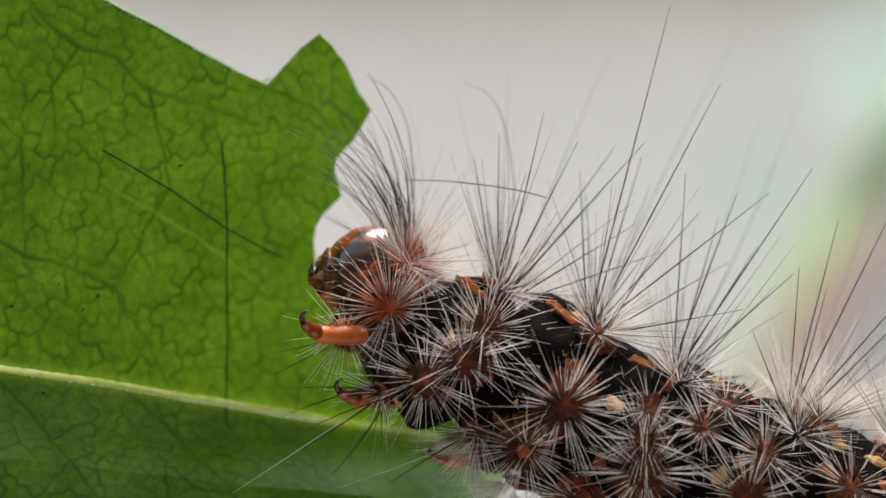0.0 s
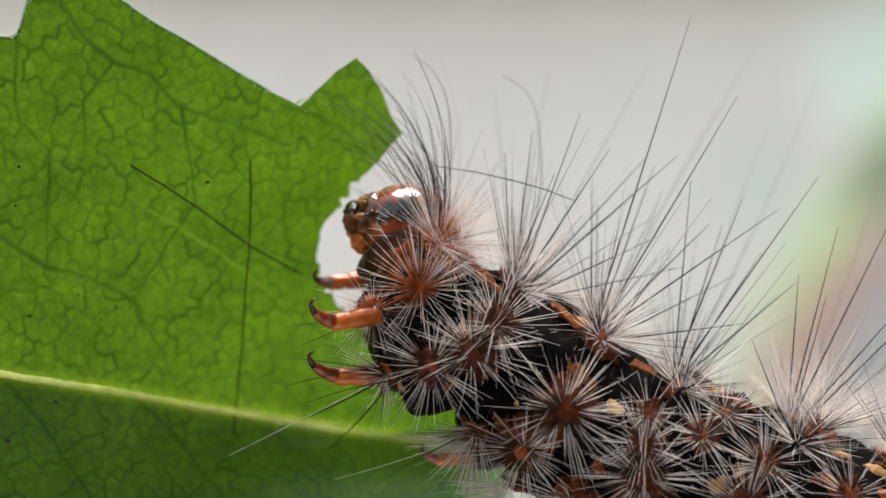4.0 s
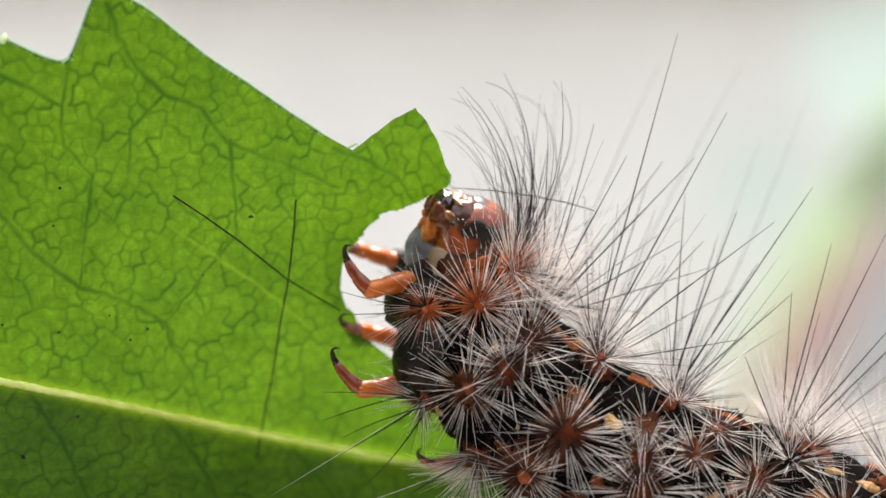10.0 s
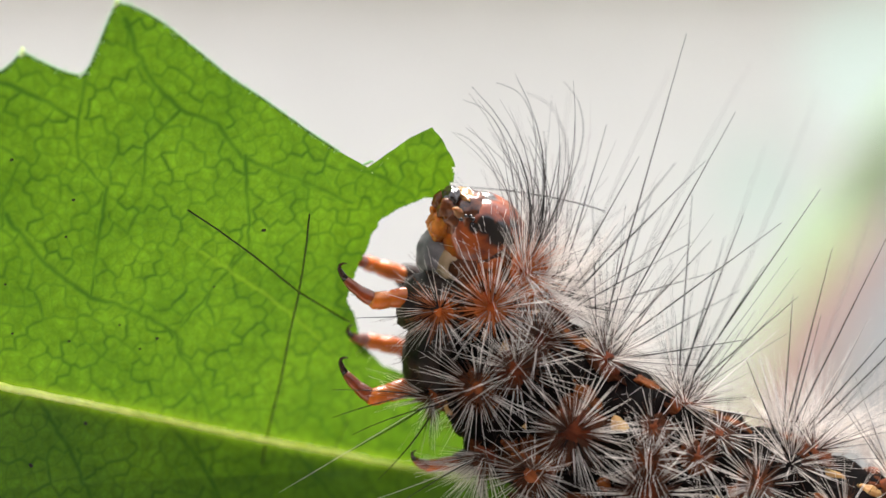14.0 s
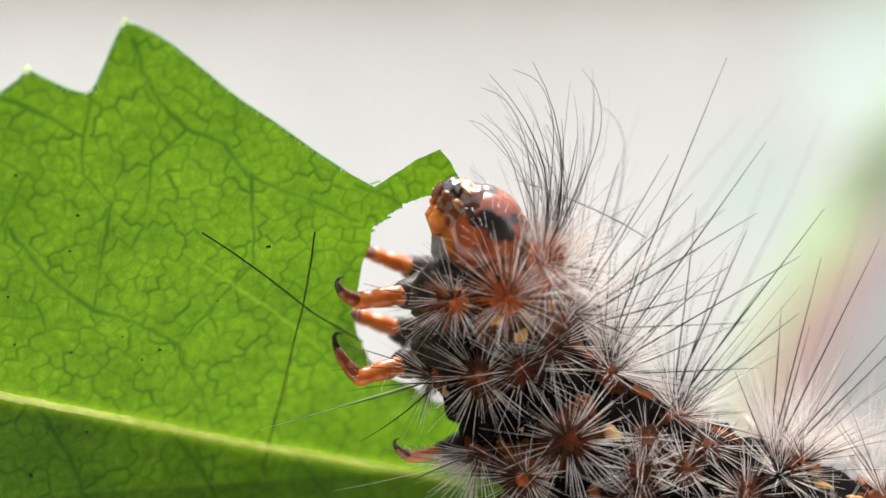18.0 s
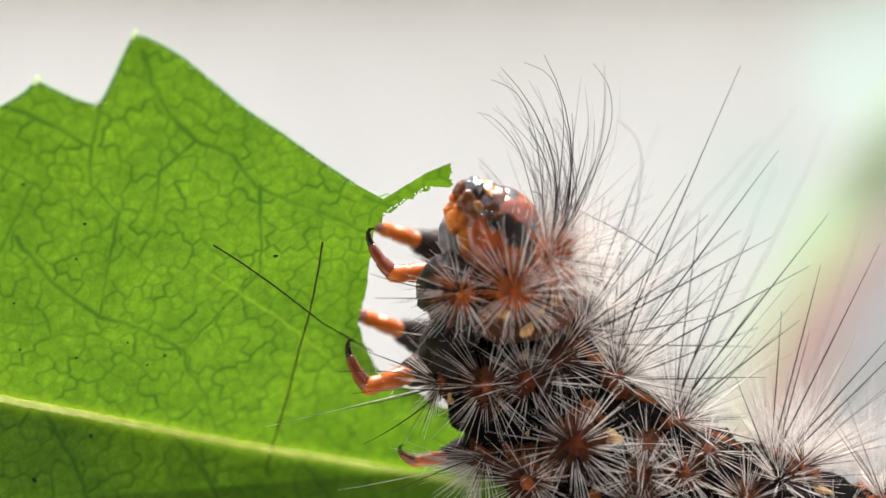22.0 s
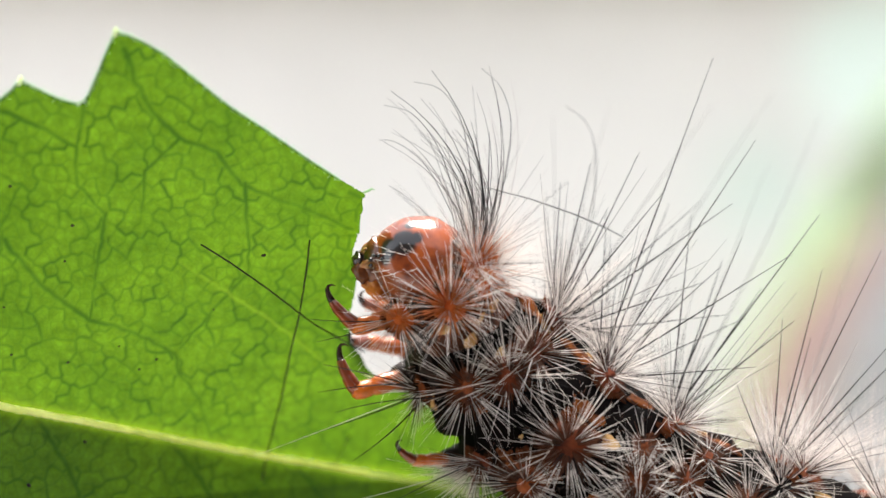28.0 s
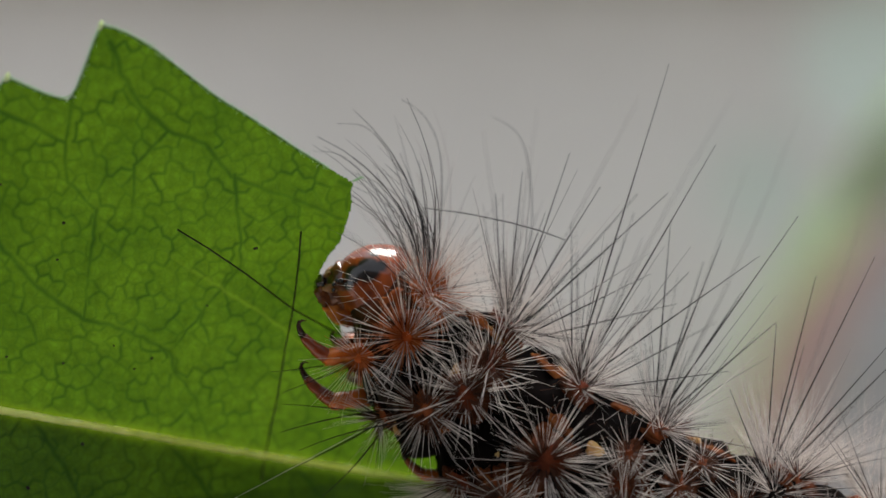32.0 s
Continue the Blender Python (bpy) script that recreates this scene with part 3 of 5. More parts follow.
def build_leaf():
    leaf = tagged(new("leaf"), "bright green backlit leaf with a chewed edge and pale midrib", "leaf")
    fronts = eaten_edges()
    outline = dense(MARGIN_TOP)[:-1] + fronts[0][1] + dense(MARGIN_LOW + [MARGIN_TOP[0]])[:-1]
    step, fold = 24.0, 8
    fine = step / fold

    # corners of the cells; those close to an edge that the caterpillar leaves are drawn onto it
    zone = np.array([(i, j) for i in range(77, 180) for j in range(-12, 168)])
    spots, moved = zone * fine, {}
    for t, edge in fronts[1:]:
        d, foot = off_edge(spots, edge)
        for k in np.nonzero(d < 1.45)[0]:
            moved.setdefault(tuple(zone[k]), tuple(foot[k]))

    def corner(i, j):
        return moved.get((i, j), (i * fine, j * fine))

    cells = []
    ox = np.array(outline)
    for i in range(-33, 36):
        for j in range(-26, 33):
            x, z = i * step, j * step
            near = ((ox[:, 0] - x - step / 2) ** 2 + (ox[:, 1] - z - step / 2) ** 2).min() < 1000
            if near:
                inner = tidy(clip(outline, [(x - 2, z - 2), (x + step + 2, z - 2), (x + step + 2, z + step + 2), (x - 2, z + step + 2)]))
                if len(inner) < 3:
                    continue
            elif not inside(outline, x + step / 2, z + step / 2):
                continue
            for a in range(i * fold, (i + 1) * fold):
                for b in range(j * fold, (j + 1) * fold):
                    cell = [corner(a, b), corner(a + 1, b), corner(a + 1, b + 1), corner(a, b + 1)]
                    if near:
                        cell = tidy(clip(inner, cell))
                        if len(cell) < 3:
                            continue
                        if sum(cell[k - 1][0] * cell[k][1] - cell[k][0] * cell[k - 1][1] for k in range(len(cell))) < 0:
                            cell.reverse()
                    if near or abs((b + 0.5) * fine - midrib_z(a * fine)) > 4.5 or a * fine > 380:
                        cells.append(cell)

    # which spell of eating takes each cell, and when
    middles = np.array([(sum(p[0] for p in c) / len(c), sum(p[1] for p in c) / len(c)) for c in cells])
    spell, due, layer = np.zeros(len(cells), int), np.zeros(len(cells)), np.zeros(len(cells), int)
    gone = np.zeros(len(cells), bool)
    for k in range(1, len(fronts)):
        (t0, old), (t1, young) = fronts[k - 1], fronts[k]
        left = within(middles, young + [(900, -4), (900, -900), (-900, -900), (-900, 900), (-100, 900)])
        lost = np.nonzero(~left & ~gone & (middles[:, 0] > 230) & (middles[:, 1] > -36))[0]
        if len(lost):
            before, after = off_edge(middles[lost], old)[0], off_edge(middles[lost], young)[0]
            spell[lost], due[lost], gone[lost] = k, t0 + (t1 - t0) * before / (before + after + 1e-6), True
            layer[lost] = before // 6

    def piece(name, chosen):
        index, flat, faces = {}, [], []
        for c in chosen:
            ids = list(dict.fromkeys(index.setdefault((round(x, 1), round(z, 1)), len(index)) for x, z in c))
            if len(ids) > 2:
                faces.append(tuple(ids))
        flat = list(index)
        me = mesh_of(name, scaled([on_blade(x, z, 1.4 * strength(VEIN_MAP, x, z)) for x, z in flat]), faces, LEAF)
        veined(me, flat)
        return me

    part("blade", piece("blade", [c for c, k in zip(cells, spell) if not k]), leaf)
    mouthfuls = {}
    for n in np.nonzero(spell)[0]:
        mouthfuls.setdefault((int(spell[n]), int(layer[n]), int(middles[n, 0] // 26), int(middles[n, 1] // 26)), []).append(n)
    crumbs = []
    for key, bunch in sorted(mouthfuls.items()):
        cx, cz = middles[bunch].mean(0)
        crumbs.append((part("bite", piece("bite", [cells[n] for n in bunch]), leaf), float(due[bunch].mean()), float(cx), float(cz)))

    def strand(name, pts, radii, material, label, lift=0.0, sides=7):
        v, f = [], []
        tube(v, f, [on_blade(x, z, lift) for x, z in pts], radii, sides)
        part(name, mesh_of(name, scaled(v), f, material), leaf, label)

    mid = dense(MIDRIB, 7, 2.4)
    strand("midrib", mid, [(8.2 - 3.6 * i / len(mid)) * (1 + 0.16 * noise.noise(Vector((i * 0.7, 3, 0)))) for i in range(len(mid))], RIB, "pale yellow-green midrib", 6.0)
    edge = dense(MARGIN_TOP[1:], 6, 1.0)
    for k in range(3):
        edge = edge[:1] + [((a[0] + b[0] + c[0]) / 3, (a[1] + b[1] + c[1]) / 3) for a, b, c in zip(edge, edge[1:], edge[2:])] + edge[-1:]
    strand("margin", edge, [1.5 + 0.7 * noise.noise(Vector((x / 15, z / 15, 2))) for x, z in edge], MARGIN, "lighter thickened rim", 0.0, 6)
    v, f = [], []
    for x, z in dense(MARGIN_TOP[1:], 0.8, 0.5):
        w = random.uniform(0, 2 * math.pi)
        hair(v, f, on_blade(x, z), Vector((math.cos(w), random.uniform(-0.4, 0.4), math.sin(w) + 0.4)), random.uniform(4, 11), 0.45, 0.1)
    part("fuzz", mesh_of("fuzz", scaled(v), f, FUZZ), leaf, "pale downy fuzz along the rim", kind="stuff")
    for x, z in ((-111, 690), (-270, 606)):
        strand("tooth", [(x - 3, z - 9), (x, z - 3), (x + 1, z + 3), (x + 1, z + 8)], [2.5, 4.5, 4.0, 1.2], TIP, "pale hard tip of a leaf tooth", 1.0, 8)
    strand("nub", [(326, 420), (334, 423), (341, 427), (346, 425)], [1.5, 2.6, 2.2, 0.8], MARGIN, "pale curled shred at the notch", 1.0, 6)
    strand("stalk", [(-1300, 230), (-1050, 165), (-860, 120), (-740, 97)], [14, 13, 11, 8], RIB, "green leaf stalk", 0.0, 8)
    for k, (x, z) in enumerate([(155, 305), (-182, 357), (-257, -112), (-31, 111), (-189, 108), (-159, -43), (-288, 425), (-195, 293), (-300, 210), (-288, 123), (-99, 136), (-62, 92), (69, 204)]):
        v, f = [], []
        r = (4.2, 3.4, 4.6, 3.2, 3.2, 4.0, 3.4, 2.6, 2.4, 2.6, 2.2, 2.6, 2.2)[k]
        ball(v, f, on_blade(x, z, 0.6), ((r, 0, 0), (0, 1.2, 0), (0, 0, r * 0.8)), 5, 8, 0.4, k)
        part("speck", mesh_of("speck", scaled(v), f, SPECK), leaf, "tiny black speck")
    loose = []
    for pts, r in (([(16, 341), (71, 306), (132, 264), (225, 193), (288, 157), (323, 138)], 1.6), ([(236, 333), (234, 300), (233, 275), (225, 193), (213, 120), (202, 36), (184, -62), (171, -133)], 1.6), ([(337, -50), (312, -121)], 0.9)):
        v, f = [], []
        tube(v, f, [on_blade(x, z, 7) for x, z in dense(pts, 14, 0.6)], [r] * len(dense(pts, 14, 0.6)), 5)
        loose.append(part("stray_hair", mesh_of("stray_hair", scaled(v), f, HAIR_DARK), leaf, "thin black hair lying on the blade"))
    return leaf, crumbs, loose


leaf, crumbs, loose = build_leaf()

# ---- the caterpillar ----
caterpillar = tagged(new("caterpillar"), "black and orange hairy caterpillar with a glossy red-brown head, feeding", "caterpillar")
# Segment: name, middle, half-thickness.
RINGS = [("T1", 815, 522, 94), ("T2", 855, 640, 138), ("T3", 955, 725, 152), ("A1", 1065, 800, 160), ("A2", 1195, 868, 164), ("A3", 1335, 930, 166), ("A4", 1480, 985, 164),
         ("A5", 1625, 1038, 160), ("A6", 1770, 1088, 154), ("A7", 1910, 1130, 144), ("A8", 2040, 1165, 124), ("A9", 2140, 1190, 88)]
MID = {n: Vector((x, 0, -y)) for n, x, y, r in RINGS}
SIZE = {n: r for n, x, y, r in RINGS}
ORDER = [r[0] for r in RINGS]
seg = {}


def heading(n):
    i = ORDER.index(n)
    a = MID[ORDER[max(i - 1, 0)]]
    b = MID[ORDER[min(i + 1, len(ORDER) - 1)]]
    return (b - a).normalized()


def on_skin(n, x, y, far=False, lift=0.0):
    """Place in the segment's space, on its skin, seen at the view's (x, y), and the normal there."""
    d = Vector((x, 0, -y)) - MID[n]
    ax = heading(n)
    along = d.dot(ax)
    across = d - ax * along
    r = SIZE[n] * (1 - 0.02 * (along / 70) ** 2)
    h = math.sqrt(max(0.0, r * r - across.length_squared))
    if across.length > r:
        across *= r / across.length
    nrm = across + Vector((0, h if far else -h, 0))
    return ax * along + nrm + nrm.normalized() * lift, nrm.normalized()


def build_ring(n):
    i = ORDER.index(n)
    r, ax = SIZE[n], heading(n)
    half = 0.5 * ((MID[ORDER[min(i + 1, len(ORDER) - 1)]] - MID[ORDER[max(i - 1, 0)]]).length / (2 if 0 < i < len(ORDER) - 1 else 1)) + 46
    side = Vector((0, 1, 0))
    upw = ax.cross(side)
    v, f = [], []
    rows, sides = 26, 44
    for a in range(rows + 1):
        s = math.sin(math.pi / 2 * (-1 + 2 * a / rows))
        rr = r * max(0.03, (1 - abs(s) ** 5)) ** 0.5
        for k in range(sides):
            w = 2 * math.pi * k / sides
            o = side * math.cos(w) + upw * math.sin(w)
            p = ax * (s * half) + o * rr
            g = noise.noise(p / 40 + Vector((i * 7, 0, 0))) * 13 + noise.noise(p / 14) * 5 + math.sin(s * 9 + 1.5 * math.sin(w * 3)) * 2.2
            v.append(p + o * g)
    for a in range(rows):
        for k in range(sides):
            k2 = (k + 1) % sides
            o = a * sides
            f.append((o + k, o + k2, o + sides + k2, o + sides + k))
    f.append(tuple(reversed(range(sides))))
    f.append(tuple(rows * sides + k for k in range(sides)))
    p = at(MID[n].x, -MID[n].z, AXIS)
    seg[n] = part("segment", mesh_of("segment", scaled(v), f, BIB if n == "T1" else SKIN), caterpillar, "mottled orange and black collar segment" if n == "T1" else "black wrinkled body segment", Matrix.Translation(p))


def tuft(n, x, y, size, count, length, colours, warm=False, far=False, lean=None, spread=1.5, foot=None):
    """A wart with its burst of bristles, a mesh of bristles for each colour."""
    p, nrm = foot or on_skin(n, x, y, far)
    t1 = nrm.cross(Vector((0.2, 0.3, 0.9))).normalized()
    t2 = nrm.cross(t1)
    v, f = [], []
    ball(v, f, p, (t1 * size * 1.4, t2 * size * 1.4, nrm * size * 0.8), 12, 20, 0.4, x * 0.01)
    if not far:
        rim_v, rim_f = [], []
        ball(rim_v, rim_f, p, (t1 * size * 2.0, t2 * size * 2.0, nrm * 6), 18, 44, 0.3, y * 0.017)
        rim_v = [q + (q - p) * (0.3 * noise.noise(q / 16) + 0.08 * noise.noise(q / 6)) for q in rim_v]
        part("skin_patch", mesh_of("skin_patch", scaled(rim_v), rim_f, WART_SKIN), seg[n], "brown mottled skin round a wart")
    part("wart", mesh_of("wart", scaled(v), f, WART_BRIGHT if n == "T1" else WART_ORANGE if warm else WART), seg[n], "orange wart" if warm else "red-brown wart")
    for material, share, r, grow in colours:
        v, f = [], []
        for k in range(int(1.25 * count * share)):
            th = spread * math.sqrt(random.uniform(0.40, 1.0))
            ph = random.uniform(0, 2 * math.pi)
            way = nrm * math.cos(th) + (t1 * math.cos(ph) + t2 * math.sin(ph)) * math.sin(th)
            if lean:
                way = way.normalized() + Vector(lean)
            ln = length * grow * random.uniform(0.4, 1.15)
            root = 0.26 * ln if material is HAIR_PALE else 0.0
            fine, curl = (0.58, 0.16) if colours in (ORANGES, SOFT, HAZE) else (0.68, 0.1)
            hair(v, f, p + nrm * size * 0.4 + way.normalized() * (size * 0.5 + root), way, ln - root, fine * r * random.uniform(0.8, 1.3), random.uniform(0, curl))
        if v:
            part("bristles", mesh_of("bristles", scaled(v), f, material), seg[n], "", kind="stuff")


MIXED = ((HAIR_PALE, 0.6, 0.95, 1.05), (HAIR_SILVER, 0.14, 0.9, 1.2), (HAIR_BROWN, 1.5, 1.4, 0.48), (HAIR_DARK, 0.16, 1.1, 1.0))
SOFT = ((HAIR_PALE, 0.85, 0.7, 1.0), (HAIR_ORANGE, 0.7, 1.2, 0.6), (HAIR_SILVER, 0.2, 0.95, 1.3), (HAIR_GREY, 0.12, 1.0, 1.3))
HAZE = ((HAIR_PALE, 0.62, 1.0, 1.0), (HAIR_SILVER, 0.12, 1.0, 1.3))
ORANGES = ((HAIR_ORANGE, 1.25, 1.15, 0.72), (HAIR_PALE, 0.78, 0.9, 1.25), (HAIR_SILVER, 0.12, 1.0, 1.4))
DORSAL = ((HAIR_PALE, 0.7, 1.0, 0.95), (HAIR_SILVER, 0.34, 0.95, 1.35), (HAIR_GREY, 0.16, 1.0, 1.5), (HAIR_DARK, 0.11, 1.1, 1.6), (HAIR_BROWN, 0.5, 1.3, 0.5))


def blotch(n, x, y, length, width, turn, material, far=False):
    """A raised soft patch of coloured skin."""
    p, nrm = on_skin(n, x, y, far, -3)
    length, width = length * 1.25, width * 1.2
    a = Vector((math.cos(radians(turn)), 0, math.sin(radians(turn))))
    a = (a - nrm * a.dot(nrm)).normalized()
    v, f = [], []
    ball(v, f, p, (a * length, nrm.cross(a) * width, nrm * 6), 18, 34, 0.3, x * 0.013)
    v = [q + (q - p) * (0.3 * noise.noise(q / 15) + 0.08 * noise.noise(q / 6)) for q in v]
    part("skin_patch", mesh_of("skin_patch", scaled(v), f, material), seg[n], "cream skin patch" if material is CREAM else "orange skin patch")


for n in ORDER:
    build_ring(n)

# Stubble all over the skin
for n in ORDER[:7]:
    ax = heading(n)
    upw = ax.cross(Vector((0, 1, 0)))
    for material, count in ((HAIR_BROWN, 150), (HAIR_SILVER, 70)):
        v, f = [], []
        for k in range(count):
            w = random.uniform(0, 2 * math.pi)
            o = Vector((0, 1, 0)) * math.cos(w) + upw * math.sin(w)
            hair(v, f, ax * random.uniform(-62, 62) + o * SIZE[n] * 0.98, o + ax * random.uniform(-0.7, 0.7), random.uniform(14, 42), 0.6, 0.1)
        part("stubble", mesh_of("stubble", scaled(v), f, material), seg[n], "", kind="stuff")

# Coloured skin
for n, x, y, a, b, turn, m in (("T1", 852, 482, 46, 34, 40, COLLAR), ("T1", 800, 492, 34, 24, 60, COLLAR), ("T1", 885, 535, 15, 9, 50, CREAM), ("T2", 905, 527, 30, 14, -30, ORANGE), ("T2", 935, 545, 18, 10, -30, CREAM), ("T3", 1010, 600, 32, 14, -32, ORANGE), ("T3", 1040, 612, 18, 10, -32, CREAM), ("A1", 1135, 672, 30, 13, -28, ORANGE), ("A1", 1170, 690, 16, 9, -28, CREAM), ("A2", 1290, 742, 28, 12, -25, ORANGE), ("T1", 830, 545, 24, 14, 50, COLLAR), ("T1", 843, 600, 12, 7, 60, CREAM), ("T1", 770, 585, 18, 11, 20, ORANGE), ("T1", 860, 560, 12, 7, 50, CREAM), ("T2", 900, 600, 14, 9, 40, CREAM), ("T2", 862, 615, 13, 9, 70, CREAM),
                               ("T2", 790, 640, 22, 12, 40, ORANGE), ("T2", 940, 690, 20, 12, -35, ORANGE), ("T2", 971, 637, 13, 9, -20, CREAM), ("T2", 850, 700, 18, 11, 80, ORANGE), ("T2", 760, 720, 16, 10, 60, CREAM),
                               ("T3", 1034, 700, 34, 13, -35, ORANGE), ("T3", 1072, 731, 15, 11, -20, CREAM), ("T3", 905, 752, 15, 10, 60, CREAM), ("T3", 985, 660, 24, 10, -30, ORANGE), ("T3", 905, 800, 28, 15, -40, ORANGE),
                               ("T3", 1030, 860, 16, 9, 70, CREAM), ("A1", 1085, 745, 20, 12, -30, CREAM), ("A1", 1130, 770, 30, 15, -30, ORANGE), ("A1", 1180, 815, 34, 16, -35, ORANGE), ("A1", 1228, 840, 17, 14, 70, CREAM),
                               ("A1", 1150, 680, 20, 9, -20, ORANGE), ("A1", 1060, 850, 20, 12, -40, ORANGE), ("A2", 1290, 872, 24, 14, -40, ORANGE), ("A2", 1250, 720, 16, 8, -15, CREAM), ("A2", 1340, 800, 26, 12, -30, ORANGE),
                               ("A2", 1240, 880, 18, 12, 40, CREAM), ("A3", 1460, 830, 22, 10, -30, CREAM), ("A3", 1490, 862, 20, 12, -20, CREAM), ("A3", 1430, 880, 30, 15, -30, ORANGE), ("A3", 1400, 770, 30, 12, -25, ORANGE),
                               ("A4", 1530, 860, 22, 12, -30, CREAM), ("A4", 1550, 910, 28, 14, -30, ORANGE), ("A5", 1660, 960, 30, 14, -30, ORANGE), ("A6", 1800, 1010, 30, 14, -25, ORANGE), ("A7", 1930, 1060, 28, 14, -25, ORANGE)):
    blotch(n, x, y, a, b, turn, m)

# Warts and bristles on the near side, then on the far side
for n, x, y, size, count, length, colours, warm, lean in (
        ("T1", 808, 541, 21, 95, 100, ORANGES, True, (0.08, -0.15, 0.38)), ("T1", 850, 470, 20, 115, 112, SOFT, False, (0.3, 0.1, 0.5)),
        ("T1", 882, 488, 15, 75, 140, HAZE, True, (0.7, -0.1, 0.35)), ("T1", 868, 505, 16, 60, 95, SOFT, True, (0.1, 0, 0.2)), ("T2", 883, 649, 24, 75, 105, MIXED, False, None), ("T2", 818, 678, 22, 75, 110, MIXED, True, None), ("T2", 918, 604, 22, 75, 110, MIXED, False, (0.1, 0, 0.1)), ("T2", 948, 540, 22, 75, 115, DORSAL, False, (0.1, 0, 0.28)),
        ("T2", 742, 700, 15, 50, 95, MIXED, True, (-0.3, 0, -0.3)),
        ("T3", 996, 759, 28, 100, 125, MIXED, False, None), ("T3", 1057, 641, 22, 75, 115, DORSAL, False, (0.1, 0, 0.25)), ("T3", 934, 826, 28, 95, 120, MIXED, True, (-0.1, 0, -0.1)), ("T3", 850, 800, 16, 50, 110, MIXED, False, (-0.4, 0, -0.4)),
        ("A1", 1136, 750, 15, 45, 80, MIXED, True, None), ("A2", 1255, 765, 16, 45, 90, MIXED, True, None), ("A2", 1215, 800, 15, 40, 80, MIXED, True, None), ("A1", 1127, 804, 19, 60, 90, MIXED, True, None), ("A1", 1196, 716, 22, 75, 105, DORSAL, True, (0.12, 0, 0.2)), ("A1", 1128, 858, 28, 90, 110, MIXED, False, None), ("T3", 838, 838, 15, 150, 105, HAZE, False, (-0.5, -0.1, -0.2)), ("A1", 900, 905, 15, 110, 110, HAZE, False, (-0.5, -0.1, -0.2)), ("A1", 1010, 900, 26, 70, 115, MIXED, True, (-0.2, 0, -0.3)),
        ("A2", 1322, 850, 20, 65, 100, MIXED, True, None), ("A2", 1386, 822, 22, 75, 110, DORSAL, True, (0.12, 0, 0.2)), ("A2", 1290, 920, 26, 70, 110, MIXED, False, None),
        ("A3", 1470, 905, 20, 50, 100, MIXED, True, None), ("A3", 1430, 800, 20, 50, 110, DORSAL, True, (0.1, 0, 0.4)), ("A4", 1570, 860, 22, 60, 120, DORSAL, True, (0.1, 0, 0.4)), ("A4", 1600, 960, 20, 50, 100, MIXED, True, None)):
    tuft(n, x, y, size, count, length, colours, warm, False, lean)
for n, x, y, size, count, length, lean in (("T1", 868, 470, 18, 170, 150, (0.5, 0.2, 0.5)), ("T2", 965, 560, 18, 150, 165, (0.4, 0.4, 0.6)), ("T3", 1065, 645, 18, 80, 150, (0.3, 0.5, 0.6)), ("T1", 845, 460, 20, 60, 130, (-0.1, 0.1, 0.6)), ("T2", 955, 565, 22, 60, 135, (0.1, 0, 0.6)), ("T2", 760, 690, 18, 40, 100, (-0.3, 0, -0.2)), ("T3", 1060, 650, 22, 60, 135, (0.1, 0, 0.5)),
                                           ("A1", 1200, 725, 22, 60, 130, (0.1, 0, 0.5)), ("A2", 1390, 790, 22, 110, 150, (0.2, 0, 0.5)), ("A3", 1440, 790, 22, 260, 190, (0.6, 1.0, 0.3)), ("A3", 1400, 790, 22, 100, 180, (0.1, 1.0, 0.5)), ("A4", 1560, 850, 22, 260, 200, (0.3, 1.0, 0.4))):
    tuft(n, x, y, size, count, length, HAZE if n in ("A2", "A3", "A4") or size == 18 else DORSAL, True, True, lean)
tuft("T1", 721, 559, 17, 50, 80, ORANGES, True, False, (-0.1, -0.1, -0.25), 1.5, (Vector((-94, -74, -37)), Vector((-0.35, -0.92, -0.1)).normalized()))
for n in ("A5", "A6", "A7", "A8"):
    q = MID[n]
    for dx, dy in ((30, -130), (-10, -60), (0, 20)):
        for far in (False, True):
            tuft(n, q.x + dx * SIZE[n] / 160, -q.z + dy * SIZE[n] / 160, 20, 36, 110, MIXED, True, far)

